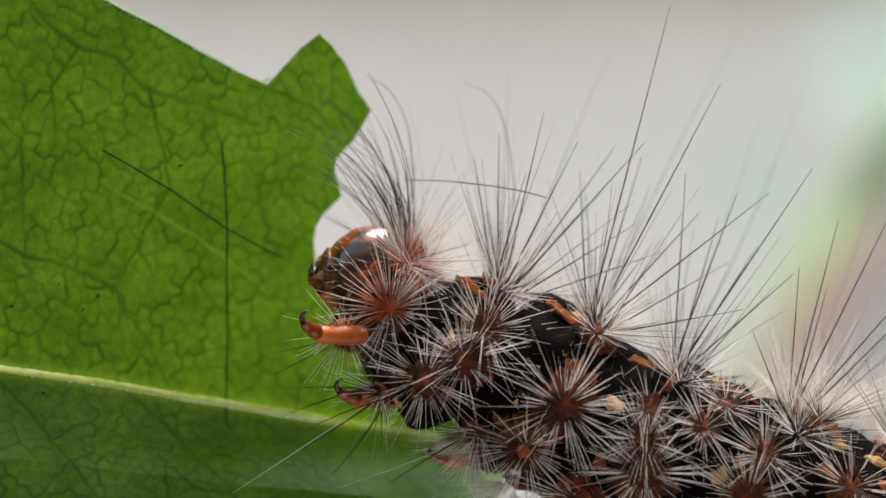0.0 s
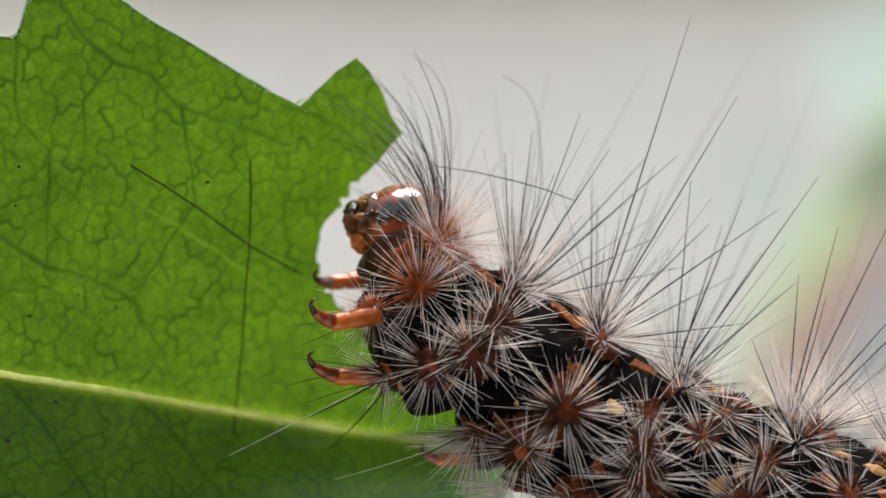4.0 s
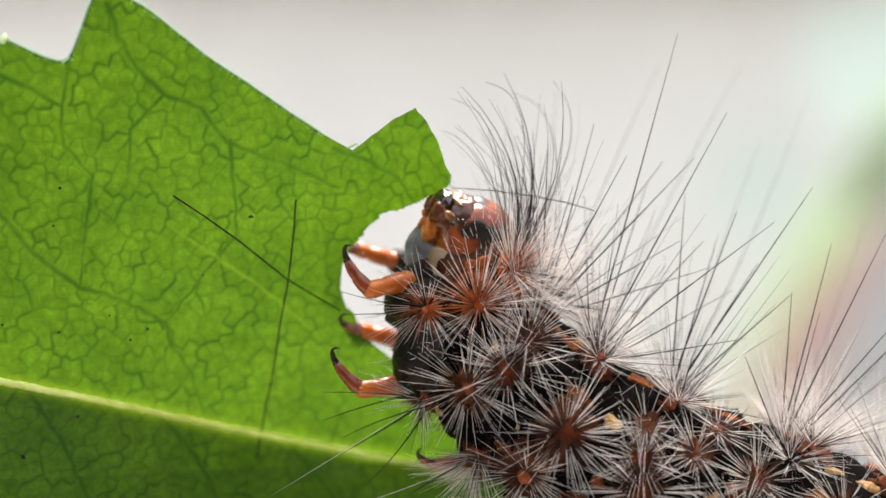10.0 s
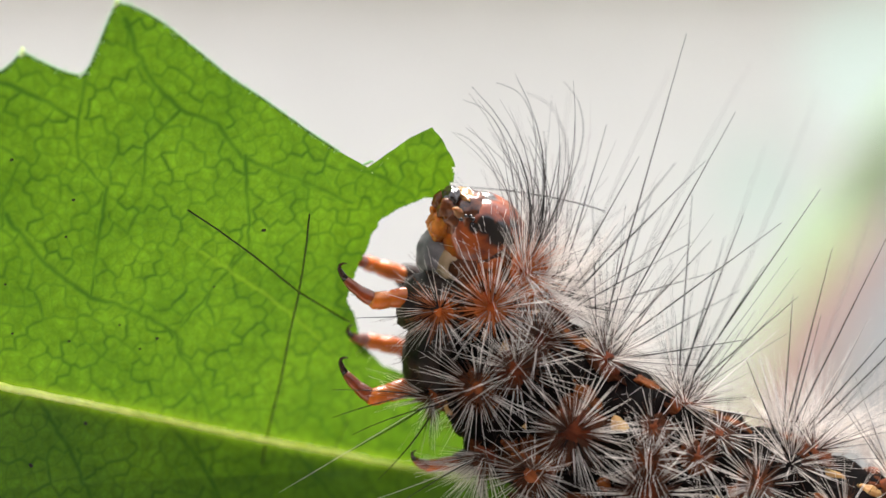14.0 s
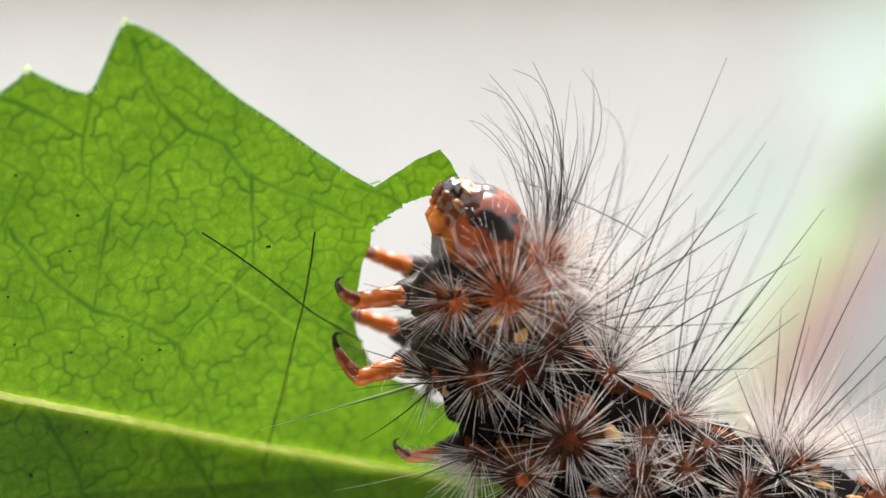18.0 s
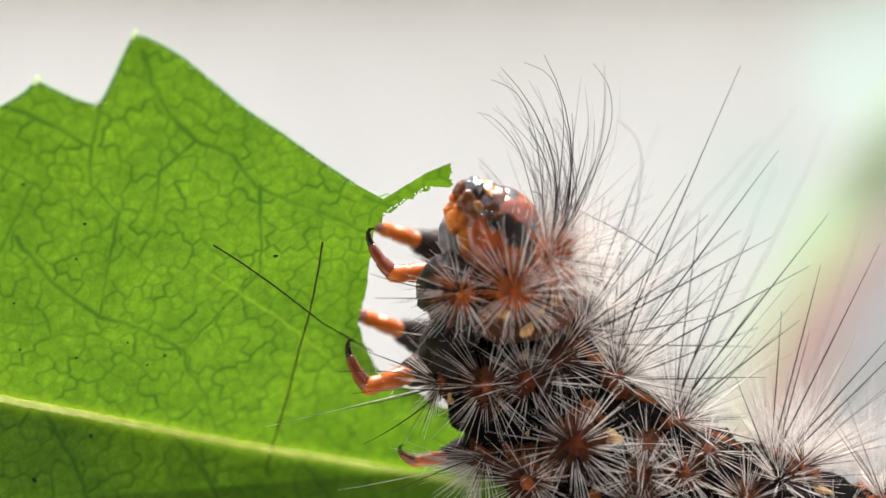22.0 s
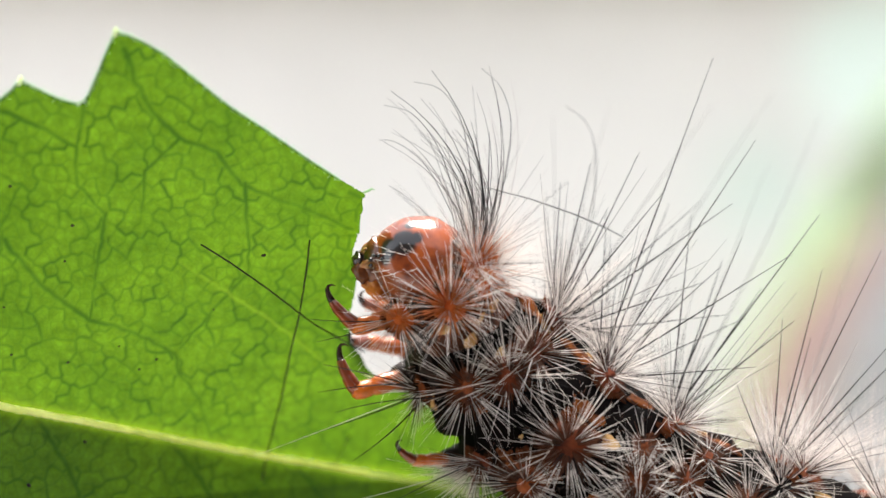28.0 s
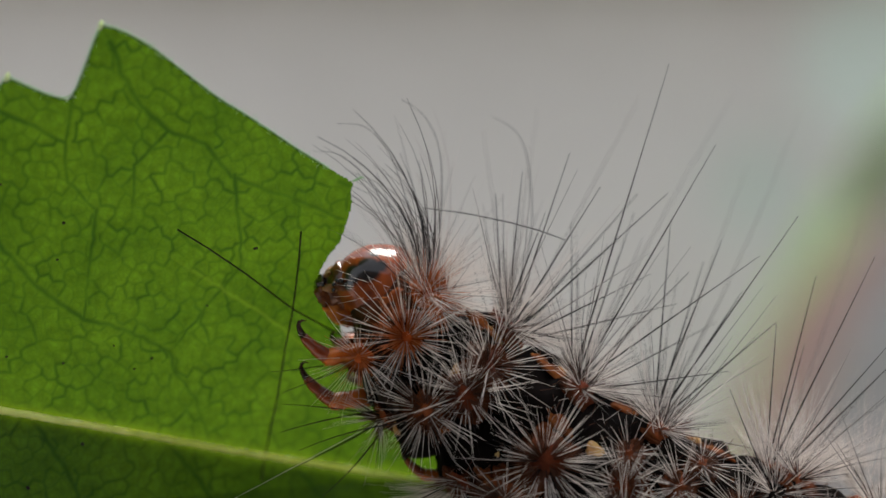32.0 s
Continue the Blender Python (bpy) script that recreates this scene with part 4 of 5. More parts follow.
# Long single hairs: segment, foot, tip, depth of the tip, curl
for n, x0, y0, x1, y1, d, curl in (
        ("T3", 1052, 610, 1207, 65, -60, 0.0), ("T3", 1060, 620, 1293, 205, -80, 0.0), ("A1", 1200, 690, 1443, 336, -90, 0.0), ("T3", 1065, 625, 1375, 400, -100, 0.0), ("T3", 1070, 620, 1250, 432, -60, 0.0),
        ("A1", 1195, 690, 1217, 345, -40, 0.0), ("A1", 1190, 690, 1308, 380, -70, 0.0), ("A1", 1205, 695, 1405, 525, -90, 0.0), ("T3", 1070, 640, 1325, 605, -110, 0.0), ("A2", 1388, 790, 1575, 405, -100, 0.0),
        ("A2", 1395, 795, 1600, 560, -110, 0.0), ("A2", 1385, 790, 1400, 525, -80, 0.0), ("A2", 1388, 780, 1470, 440, -70, 0.0), ("A2", 1392, 790, 1450, 560, -80, 0.0), ("A2", 1398, 800, 1640, 560, -80, 0.0),
        ("T2", 958, 545, 1048, 222, -60, 0.0), ("T2", 955, 545, 1105, 280, -80, 0.0), ("T2", 950, 540, 966, 258, -40, 0.0), ("T2", 960, 550, 1225, 285, -60, 0.0), ("T2", 965, 550, 1170, 290, 20, 0.0),
        ("T2", 940, 540, 1010, 330, -50, 0.0), ("T2", 945, 545, 920, 300, -30, 0.03), ("T1", 868, 470, 882, 240, -40, 0.05), ("T1", 858, 455, 712, 165, -30, 0.16), ("T1", 862, 450, 783, 130, -10, 0.14),
        ("T1", 870, 455, 905, 290, -40, 0.05), ("T1", 850, 450, 800, 262, -30, 0.12), ("T1", 855, 450, 850, 220, 10, 0.08), ("T1", 866, 455, 830, 215, 30, 0.10), ("T1", 845, 450, 760, 240, 40, 0.14),
        ("A1", 1188, 700, 1275, 420, 40, 0.0), ("T3", 1050, 630, 1150, 330, 60, 0.0), ("T3", 1045, 630, 1040, 350, 40, 0.0), ("A1", 1192, 700, 1345, 470, -20, 0.0), ("A2", 1380, 800, 1318, 640, -90, 0.0),
        ("T2", 960, 560, 1200, 430, -60, 0.0), ("T2", 970, 560, 1250, 480, -40, 0.0), ("T3", 1070, 640, 1300, 520, 10, 0.0), ("A3", 1435, 790, 1560, 640, 120, 0.0), ("A3", 1440, 795, 1620, 700, 60, 0.0),
        ("T2", 835, 700, 595, 770, -170, 0.05), ("T2", 745, 705, 590, 800, -120, 0.06), ("T2", 750, 705, 640, 850, -150, 0.05), ("T3", 850, 800, 690, 900, -190, 0.04), ("T2", 740, 690, 560, 740, -110, 0.06),
        ("T2", 742, 705, 465, 872, -170, 0.02), ("T3", 850, 805, 600, 905, -190, 0.03), ("T2", 745, 700, 560, 690, -110, 0.04), ("T1", 715, 570, 560, 560, -110, 0.04), ("T1", 715, 575, 575, 600, -120, 0.05)):
    p, nrm = on_skin(n, x0, y0)
    tip = (at(x1, y1, AXIS + 45 + d) - at(MID[n].x, -MID[n].z, AXIS)) / U
    v, f = [], []
    hair(v, f, p, tip - p, (tip - p).length, 0.75 if x1 < 610 and y1 > 860 else 1.6, curl * 3.5, 4, Vector((-0.8, 0, -0.5)) if curl > 0.07 else None)
    part("long_hair", mesh_of("long_hair", scaled(v), f, HAIR_SILVER if x1 < 610 and y1 > 860 else HAIR_DARK), seg[n], "long pale hair" if x1 < 610 and y1 > 860 else "long black hair")
for k in range(44):
    x0, y0 = random.uniform(815, 888), random.uniform(438, 492)
    p, nrm = on_skin("T1", x0, y0, k % 3 == 0)
    w = radians(random.uniform(80, 130))
    ln = random.uniform(120, 330)
    v, f = [], []
    hair(v, f, p, Vector((math.cos(w), random.uniform(-0.25, 0.25), math.sin(w))), ln, 1.0, random.uniform(0.35, 0.75), 3, Vector((-0.8, 0, -0.5)))
    part("long_hair", mesh_of("long_hair", scaled(v), f, HAIR_GREY if k % 3 else HAIR_SILVER), seg["T1"], "thin arching hair")
for n, x0, y0, x1, y1, d in (("T2", 955, 560, 985, 150, 330), ("T2", 965, 565, 1165, 120, 380), ("T3", 1060, 650, 1320, 120, 420), ("A1", 1195, 725, 1440, 160, 460), ("A1", 1200, 725, 1350, 250, 400), ("T2", 960, 560, 890, 190, 300), ("A2", 1390, 820, 1560, 300, 420)):
    p, nrm = on_skin(n, x0, y0, True)
    tip = (at(x1, y1, AXIS + d) - at(MID[n].x, -MID[n].z, AXIS)) / U
    v, f = [], []
    hair(v, f, p, tip - p, (tip - p).length, 0.9, 0.08, 4)
    part("long_hair", mesh_of("long_hair", scaled(v), f, HAIR_GREY), seg[n], "long hair on the far side")
for n, x0, y0, points, d in (("T1", 858, 452, ((850, 330), (835, 225), (800, 165), (752, 150)), 20), ("T1", 872, 455, ((905, 330), (920, 230), (905, 165), (870, 128)), 60), ("T2", 950, 545, ((985, 380), (975, 250), (950, 190), (905, 165)), 120),
                             ("T1", 850, 455, ((818, 340), (790, 260), (748, 205), (700, 190)), 0), ("T1", 846, 458, ((800, 350), (765, 290), (720, 255), (690, 250)), 40)):
    p, nrm = on_skin(n, x0, y0)
    home = at(MID[n].x, -MID[n].z, AXIS)
    knots = [p] + [(at(x, y, AXIS + d) - home) / U for x, y in points]
    curve = []
    for k in range(len(knots) - 1):
        a, b, c, e = knots[max(k - 1, 0)], knots[k], knots[k + 1], knots[min(k + 2, len(knots) - 1)]
        for u in (0, 0.25, 0.5, 0.75):
            curve.append(0.5 * (2 * b + (c - a) * u + (2 * a - 5 * b + 4 * c - e) * u * u + (3 * b - a - 3 * c + e) * u ** 3))
    curve.append(knots[-1])
    v, f = [], []
    tube(v, f, curve, [1.0 - 0.7 * k / len(curve) for k in range(len(curve))], 4)
    part("long_hair", mesh_of("long_hair", scaled(v), f, HAIR_DARK), seg[n], "long black hair hooked at its tip")
for n, x0, y0, count in (("T1", 862, 470, 18), ("T2", 950, 545, 38), ("T3", 1057, 640, 34), ("A1", 1196, 712, 28), ("A2", 1388, 812, 20)):
    for k in range(count):
        p, nrm = on_skin(n, x0 + random.uniform(-16, 16), y0 + random.uniform(-10, 16), k % 2 == 0)
        w = radians(random.uniform(30, 112))
        v, f = [], []
        hair(v, f, p, Vector((math.cos(w), random.uniform(-0.35, 0.35), math.sin(w))), random.uniform(130, 340), 0.9, random.uniform(0.0, 0.12), 3)
        part("long_hair", mesh_of("long_hair", scaled(v), f, (HAIR_DARK, HAIR_GREY, HAIR_SILVER, HAIR_PALE)[k % 4]), seg[n], "fine long hair")
v, f = [], []
p, nrm = on_skin("T2", 930, 560)
foot = at(MID["T2"].x, -MID["T2"].z, AXIS) / U
tube(v, f, [at(795, 332, AXIS) / U - foot, at(870, 338, AXIS) / U - foot, at(945, 350, AXIS) / U - foot, at(1000, 362, AXIS) / U - foot, at(1045, 376, AXIS) / U - foot], [0.7, 1.1, 1.2, 1.1, 0.8], 4)
part("long_hair", mesh_of("long_hair", scaled(v), f, HAIR_DARK), seg["T2"], "black hair caught across the others")
v, f = [], []
p, nrm = on_skin("T1", 800, 580)
ball(v, f, p + nrm * 4, ((15, 0, 6), (0, 5, 0), (-3, 0, 7)), 8, 12, 0.2, 3)
part("pale_grain", mesh_of("pale_grain", scaled(v), f, CREAM), seg["T1"], "small whitish grain among the bristles")

# Neck, under the head, and the soft underside of the chest, which stretches when the head is raised
soft = []
for n, name, centre, axes, m, label, shift in (
        ("T1", "neck", (-52, 14, 22), ((40, 0, 12), (0, 54, 0), (-10, 0, 50)), NECK, "soft grey neck fold", (-62, 0, 40)), ("T1", "neck", (-40, 6, 14), ((50, 0, 12), (0, 66, 0), (-10, 0, 52)), MEMBRANE, "tan skin fold behind the head", (-34, 0, 32)),
        ("T1", "chest", (-36, 0, -34), ((76, 0, 6), (0, 86, 0), (-8, 0, 66)), UNDER, "black wrinkled chest", (-64, 0, 0)), ("T2", "chest", (-72, 0, 10), ((84, 0, -20), (0, 110, 0), (20, 0, 84)), UNDER, "black wrinkled chest", (-16, 0, 0))):
    v, f = [], []
    ball(v, f, centre, axes, 34, 48, 0.12, 2)
    rough = 0.35 if name == "neck" else 1.0
    v = [p + (p - Vector(centre)).normalized() * rough * (4 * noise.noise(p / 11) + 3 * math.sin(p.x * 0.25 + 3 * noise.noise(p / 30))) for p in v]
    fold = part(name, mesh_of(name, scaled(v), f, m), seg[n], label)
    soft.append((fold, Vector(shift) * U))
    if name == "chest":
        for material, count in ((HAIR_PALE, 46), (HAIR_BROWN, 50)):
            hv, hf = [], []
            for p in random.sample(v, count):
                hair(hv, hf, p, (p - Vector(centre)).normalized() + Vector((-0.4, -0.2, -0.2)), random.uniform(18, 50), 0.55, 0.12)
            part("stubble", mesh_of("stubble", scaled(hv), hf, material), fold, "", kind="stuff")

# Head: in its own space x points back to the body, the mouth lies at about (-98, 0, 0).
head = part("head", None, caterpillar)
bpy.data.objects.remove(head)
v, f = [], []
ball(v, f, (4, 0, 2), ((88, 0, -17), (0, 79, 0), (15, 0, 77)), 30, 44, 0.04, 5)
v = [p * (1 - 0.05 * math.exp(-(p.y / 9) ** 2) * (1 if p.z > -10 else 0.3)) for p in v]
head = part("head", mesh_of("head", scaled(v), f, HEAD), caterpillar, "glossy red-brown head capsule", spot(748, 436))


def on_head(name, centre, axes, material, label="", rough=0.1, rings=8, sides=14):
    v, f = [], []
    ball(v, f, centre, axes, 2 * rings, 2 * sides, rough, centre[0] * 0.1 + centre[1] * 0.07)
    v = [p + (p - Vector(centre)) * 0.06 * noise.noise(p / 9) for p in v]
    part(name, mesh_of(name, scaled(v), f, material), head, label)


on_head("face", (-62, 0, 4), ((38, 0, -8), (0, 50, 0), (8, 0, 48)), FACE, "mottled dark brown face", 0.16, 16, 24)
for s in (-1, 1):
    on_head("antenna", (-84, 38 * s, 2), ((16, 0, 2), (0, 8, 0), (-2, 0, 8)), CLYPEUS, "short pale antenna", 0.15)
    on_head("mandible", (-97, 20 * s, -10), ((17, 0, -8), (0, 15, 0), (6, 0, 18)), MOUTH, "dark brown mandible", 0.3)
    for k in range(5):
        w = 0.4 + k * 0.75
        on_head("eyelet", (-70 + 11 * math.cos(w), 55 * s, 2 + 14 * math.sin(w)), ((4, 0, 0), (0, 4, 0), (0, 0, 4)), FACE_DARK, "tiny black bead eye", 0, 5, 8)
    on_head("maxilla", (-74, 16 * s, -42), ((19, 0, -8), (0, 15, 0), (4, 0, 20)), AMBER, "amber maxilla", 0.3, 10, 16)
    on_head("palp", (-92, 19 * s, -36), ((11, 0, -3), (0, 6, 0), (2, 0, 6)), AMBER, "short amber palp", 0.15)
on_head("labium", (-64, 0, -52), ((24, 0, -8), (0, 17, 0), (4, 0, 15)), AMBER, "amber lower lip", 0.25)
on_head("clypeus", (-88, 0, 27), ((12, 0, 8), (0, 31, 0), (-5, 0, 10)), CLYPEUS, "pale amber clypeus", 0.25, 10, 18)
on_head("labrum", (-103, 0, 8), ((15, 0, 4), (0, 29, 0), (-3, 0, 18)), FACE_DARK, "dark glossy lip", 0.2, 10, 18)
v, f = [], []
for k in range(64):
    n = Vector((random.uniform(-0.9, 0.6), random.uniform(-1, 1), random.uniform(-0.3, 1))).normalized()
    p = Vector((n.x * 70 + 6, n.y * 72, n.z * 66))
    hair(v, f, p, n + Vector((-0.5, 0, 0.1)), random.uniform(22, 60), 0.5, 0.06)
part("bristles", mesh_of("bristles", scaled(v), f, HAIR_PALE), head, "", kind="stuff")


# Legs: the knee is at 0; the thigh runs along x to the body, the shin along -x to the claw, on a joint of its own.
def build_leg(size):
    k = size

    def piece(pts, sides=14):
        v, f = [], []
        tube(v, f, [(x * k, y * k, z * k) for x, y, z, r in pts], [r * k for x, y, z, r in pts], sides)
        v = [p * (1 + 0.012 * noise.noise(p / 7)) for p in v]
        return scaled(v), f

    thigh = mesh_of("leg", *piece([(-8, 0, 2, 11), (-2, 0, 0, 15.5), (8, 0, -1, 16.5), (22, 0, 0, 16), (27, 0, 0, 14), (31, 0, 0, 16.5), (46, 0, 1, 18), (62, 1, 2, 18.5), (68, 2, 2, 16.5), (73, 3, 2, 19), (90, 6, 3, 20), (104, 10, 3, 18)], 16), LEG)
    leg = part("leg", thigh, caterpillar, "glossy orange-brown jointed leg")
    part("coxa", mesh_of("coxa", *piece([(72, 6, 2, 18), (80, 8, 3, 24), (96, 14, 3, 29), (104, 16, 3, 28), (120, 24, 4, 37), (150, 40, 6, 44), (190, 70, 8, 40)], 20), UNDER), leg, "black wrinkled leg base")
    shin = part("shin", mesh_of("shin", *piece([(-64, 0, -9, 6), (-60, 0, -9, 8), (-46, 0, -9, 10), (-36, 0, -8, 10.5), (-32, 0, -7, 10), (-28, 0, -7, 12), (-14, 0, -4, 13.5), (-2, 0, 0, 13.5), (6, 0, 2, 9)]), SHIN), leg, "dark red-brown shin")
    claw = part("claw", mesh_of("claw", *piece([(-80, 0, 13, 0.6), (-86, 0, 8, 1.8), (-88, 0, 2, 3), (-84, 0, -3, 4.2), (-74, 0, -7, 5.6), (-62, 0, -9, 7)], 10), CLAW), leg, "dark hooked claw")
    v, f = [], []
    for i in range(22):
        hair(v, f, Vector((random.uniform(0, 90) * k, 0, 0)), Vector((-0.4, random.uniform(-1, 1), random.uniform(-1, 1))), random.uniform(26, 48) * k, 0.5, 0.05)
    part("bristles", mesh_of("bristles", scaled(v), f, HAIR_PALE), leg, "", kind="stuff")
    return leg, shin, claw, size


LEGS = {"near1": build_leg(1.0), "near2": build_leg(1.0), "near3": build_leg(0.7), "far1": build_leg(0.9), "far2": build_leg(0.9)}


# ---- movement ----
def depth(t):
    """Depth of the head: it follows the edge of the leaf."""
    return float(np.interp(t, (0, 6, 10, 14, 18, 24, 26, 28, 30, 32), (130, 110, 90, 50, -40, -80, -80, 0, 80, 85)))


def lifted(x, y, turn, d):
    k = min(max(turn / 50, -0.2), 1.2)
    return spot(x, y, turn, d) @ pose(0, 0, 0, 0, 0, 26 * k) @ pose(0, 0, 0, 6 * k)


def along(p, way):
    """Pose at p with x along way, kept upright."""
    x = way.normalized()
    y = (Vector((0, 1, 0)) - x * x.y).normalized()
    z = x.cross(y)
    return Matrix(((x.x, y.x, z.x, p.x), (x.y, y.y, z.y, p.y), (x.z, y.z, z.z, p.z), (0, 0, 0, 1)))


def motions():
    leaf_rows = [(0, bend(-550.7, -15.9, -146.7, -21.7, -9.2, 14.9)), (0.5, bend(-536.9, -7.8, -155.8, -19.8, -7.2, 17.4)), (1, bend(-537.7, -2.1, -159.6, -19.1, -6.8, 16.1)), (1.5, bend(-529.9, 0.2, -168.3, -17.1, -6.1, 13.6)), (2, bend(-533.3, 2.9, -168.6, -16.1, -7.4, 15.0)), (2.5, bend(-535.8, 4.3, -169.2, -16.3, -7.9, 13.8)), (3, bend(-525.0, 7.9, -179.2, -15.8, -5.9, 15.6)), (3.5, bend(-527.4, 7.8, -182.5, -14.7, -6.8, 15.3)), (5.5, bend(-514.5, 8.0, -210.2, -8.4, -3.4, 9.1)), (6, bend(-515.8, 4.8, -208.2, -10.3, -4.4, 10.1)), (6.5, bend(-519.2, 5.8, -207.6, -11.4, -5.0, 10.1)), (7, bend(-522.9, 6.7, -205.5, -11.5, -5.1, 8.9)), (7.5, bend(-514.3, 10.8, -225.8, -7.2, -3.0, 6.7)), (8, bend(-505.1, 5.1, -229.6, -6.5, -2.6, 8.2)), (8.5, bend(-477.3, -2.9, -244.4, -3.8, -0.9, 9.6)), (9, bend(-488.0, -5.5, -238.9, -4.6, -1.9, 8.8)), (9.5, bend(-489.4, -6.6, -237.6, -6.1, -2.3, 9.2)), (10, bend(-486.1, -2.5, -248.2, -3.9, -1.2, 8.5)), (10.5, bend(-485.4, 0.8, -259.4, -2.2, -0.6, 8.3)), (11, bend(-486.7, -0.8, -258.5, -3.4, -1.4, 9.0)), (11.5, bend(-488.4, -2.1, -259.2, -3.1, -1.1, 8.3)), (12, bend(-484.7, -5.3, -250.2, -4.3, -1.8, 9.5)), (12.5, bend(-481.5, -2.9, -259.4, -2.2, -0.5, 8.2)), (13, bend(-482.5, 0.2, -263.5, -0.8, -0.2, 7.9)), (13.5, bend(-477.0, -1.5, -260.5, -2.8, -1.7, 10.3)), (14, bend(-469.8, -0.7, -271.5, -0.5, -0.1, 9.3)), (14.5, bend(-474.5, 0.7, -276.8, 1.1, 0.2, 8.5)), (16.5, bend(-469.9, 1.8, -292.6, 3.2, 0.5, 9.2)), (17, bend(-470.7, 1.0, -293.6, 3.6, 0.9, 8.8)), (17.5, bend(-473.6, 1.8, -297.1, 3.7, 1.1, 7.9)), (18, bend(-468.6, -0.9, -298.6, 3.3, 0.9, 8.6)), (18.5, bend(-468.1, -2.3, -302.0, 4.1, 1.2, 8.1)), (19, bend(-468.0, -1.5, -303.3, 4.7, 1.5, 8.0)), (19.5, bend(-466.7, -1.9, -302.4, 5.3, 1.8, 8.2)), (20, bend(-463.0, -4.1, -295.8, 3.2, 0.7, 8.7)), (20.5, bend(-467.2, -1.7, -304.8, 5.6, 1.5, 8.0)), (21, bend(-467.7, -0.1, -310.4, 5.2, 1.6, 8.0)), (21.5, bend(-466.2, -2.0, -313.5, 6.8, 2.4, 7.7)), (22, bend(-460.2, -5.1, -312.7, 6.0, 1.6, 8.7)), (22.5, bend(-461.3, -4.6, -320.3, 6.5, 2.2, 8.3)), (23, bend(-461.6, -2.8, -321.1, 6.3, 1.9, 8.5)), (23.5, bend(-461.7, -1.7, -321.1, 7.0, 2.1, 8.4)), (24, bend(-459.1, -3.2, -318.8, 6.8, 2.1, 8.4)), (24.5, bend(-459.1, -2.5, -322.5, 7.2, 2.3, 8.3)), (25, bend(-459.3, -1.5, -322.4, 6.7, 1.9, 8.7)), (25.5, bend(-459.7, 0.6, -321.2, 6.8, 1.8, 8.6)), (27.5, bend(-474.1, 4.3, -314.5, 3.7, 0.6, 7.4)), (28, bend(-475.8, 9.0, -315.0, 2.9, 0.5, 7.7)), (28.5, bend(-481.7, 8.0, -303.4, 1.1, -0.7, 7.8)), (29, bend(-483.7, 6.5, -300.8, -0.1, -1.4, 7.9)), (29.5, bend(-491.9, 3.7, -290.5, -3.7, -3.0, 8.2)), (30, bend(-488.7, 4.8, -298.7, -2.2, -2.1, 7.7)), (30.5, bend(-487.2, 3.2, -301.9, -1.3, -1.9, 7.7)), (31, bend(-484.7, 1.1, -301.0, -1.6, -1.7, 7.4)), (31.5, bend(-480.8, -0.3, -304.9, -0.7, -1.3, 7.8)), (32, bend(-478.8, -1.1, -307.1, 0.1, -1.3, 8.2))]
    walk(leaf, leaf_rows)
    walk(loose[0], [(t, bend(x, -0.1 * x, -0.6 * x, 0, 0, 0)) for t, x in ((0, 0), (13, 0), (16.5, 12), (19, 22), (23, 26), (28, 26), (29.5, 8), (32, 0))])
    # the head nods: time, place, turn; raised, it also shows more of its face
    nods = [(0, 659, 477, -8.0), (0.5, 687, 421, 3.4), (1, 688, 418, 3.7), (1.5, 680, 442, -2.8), (2, 663, 453, -10.5), (2.5, 684, 433, 1.6), (3, 706, 413, 9.3), (3.5, 674, 414, -2.8), (4.1, 723, 404, 15.3), (4.8, 675, 433, -9.6), (5.5, 716, 427, 3.3), (6, 681, 462, -5.4), (6.5, 762, 413, 52.8), (7, 751, 391, 41.8), (7.5, 771, 432, 32.8), (8, 743, 434, 18.9), (8.5, 744, 459, 2.3), (9, 703, 471, -1.7), (9.5, 810, 426, 48.1), (10, 837, 429, 50.3), (10.5, 826, 425, 33.2), (11, 773, 438, 6.5), (11.5, 728, 453, 3.4), (12, 802, 425, 49.1), (12.5, 789, 428, 25.4), (13, 730, 444, -0.0), (13.5, 865, 428, 68.9), (14, 853, 422, 48.7), (14.5, 831, 424, 26.8), (15.1, 851, 418, 48.3), (15.8, 817, 441, 16.3), (16.5, 829, 432, 31.2), (17, 762, 427, 8.0), (17.5, 756, 422, 1.2), (18, 853, 411, 50.3), (18.5, 837, 424, 37.4), (19, 788, 422, 18.4), (19.5, 748, 431, 6.3), (20, 855, 404, 53.3), (20.5, 828, 425, 40.3), (21, 775, 423, 18.4), (21.5, 766, 428, 17.3), (22, 881, 414, 56.7), (22.5, 860, 417, 52.0), (23, 831, 429, 31.3), (23.5, 783, 414, 22.1), (24, 857, 408, 47.0), (24.5, 830, 434, 35.6), (25, 804, 424, 27.8), (25.5, 856, 422, 60.2), (26.1, 846, 420, 44.0), (26.8, 768, 430, 12.0), (27.5, 738, 426, 3.1), (28, 740, 462, -5.0), (28.5, 711, 473, -9.9), (29, 698, 498, -9.9), (29.5, 662, 527, -6.0), (30, 682, 498, 5.1), (30.5, 672, 514, -2.9), (31, 689, 477, 10.3), (31.5, 667, 496, -0.2), (32, 672, 510, -1.0)]
    head_rows = [(t, lifted(x, y, turn, depth(t))) for t, x, y, turn in nods]
    walk(head, head_rows)
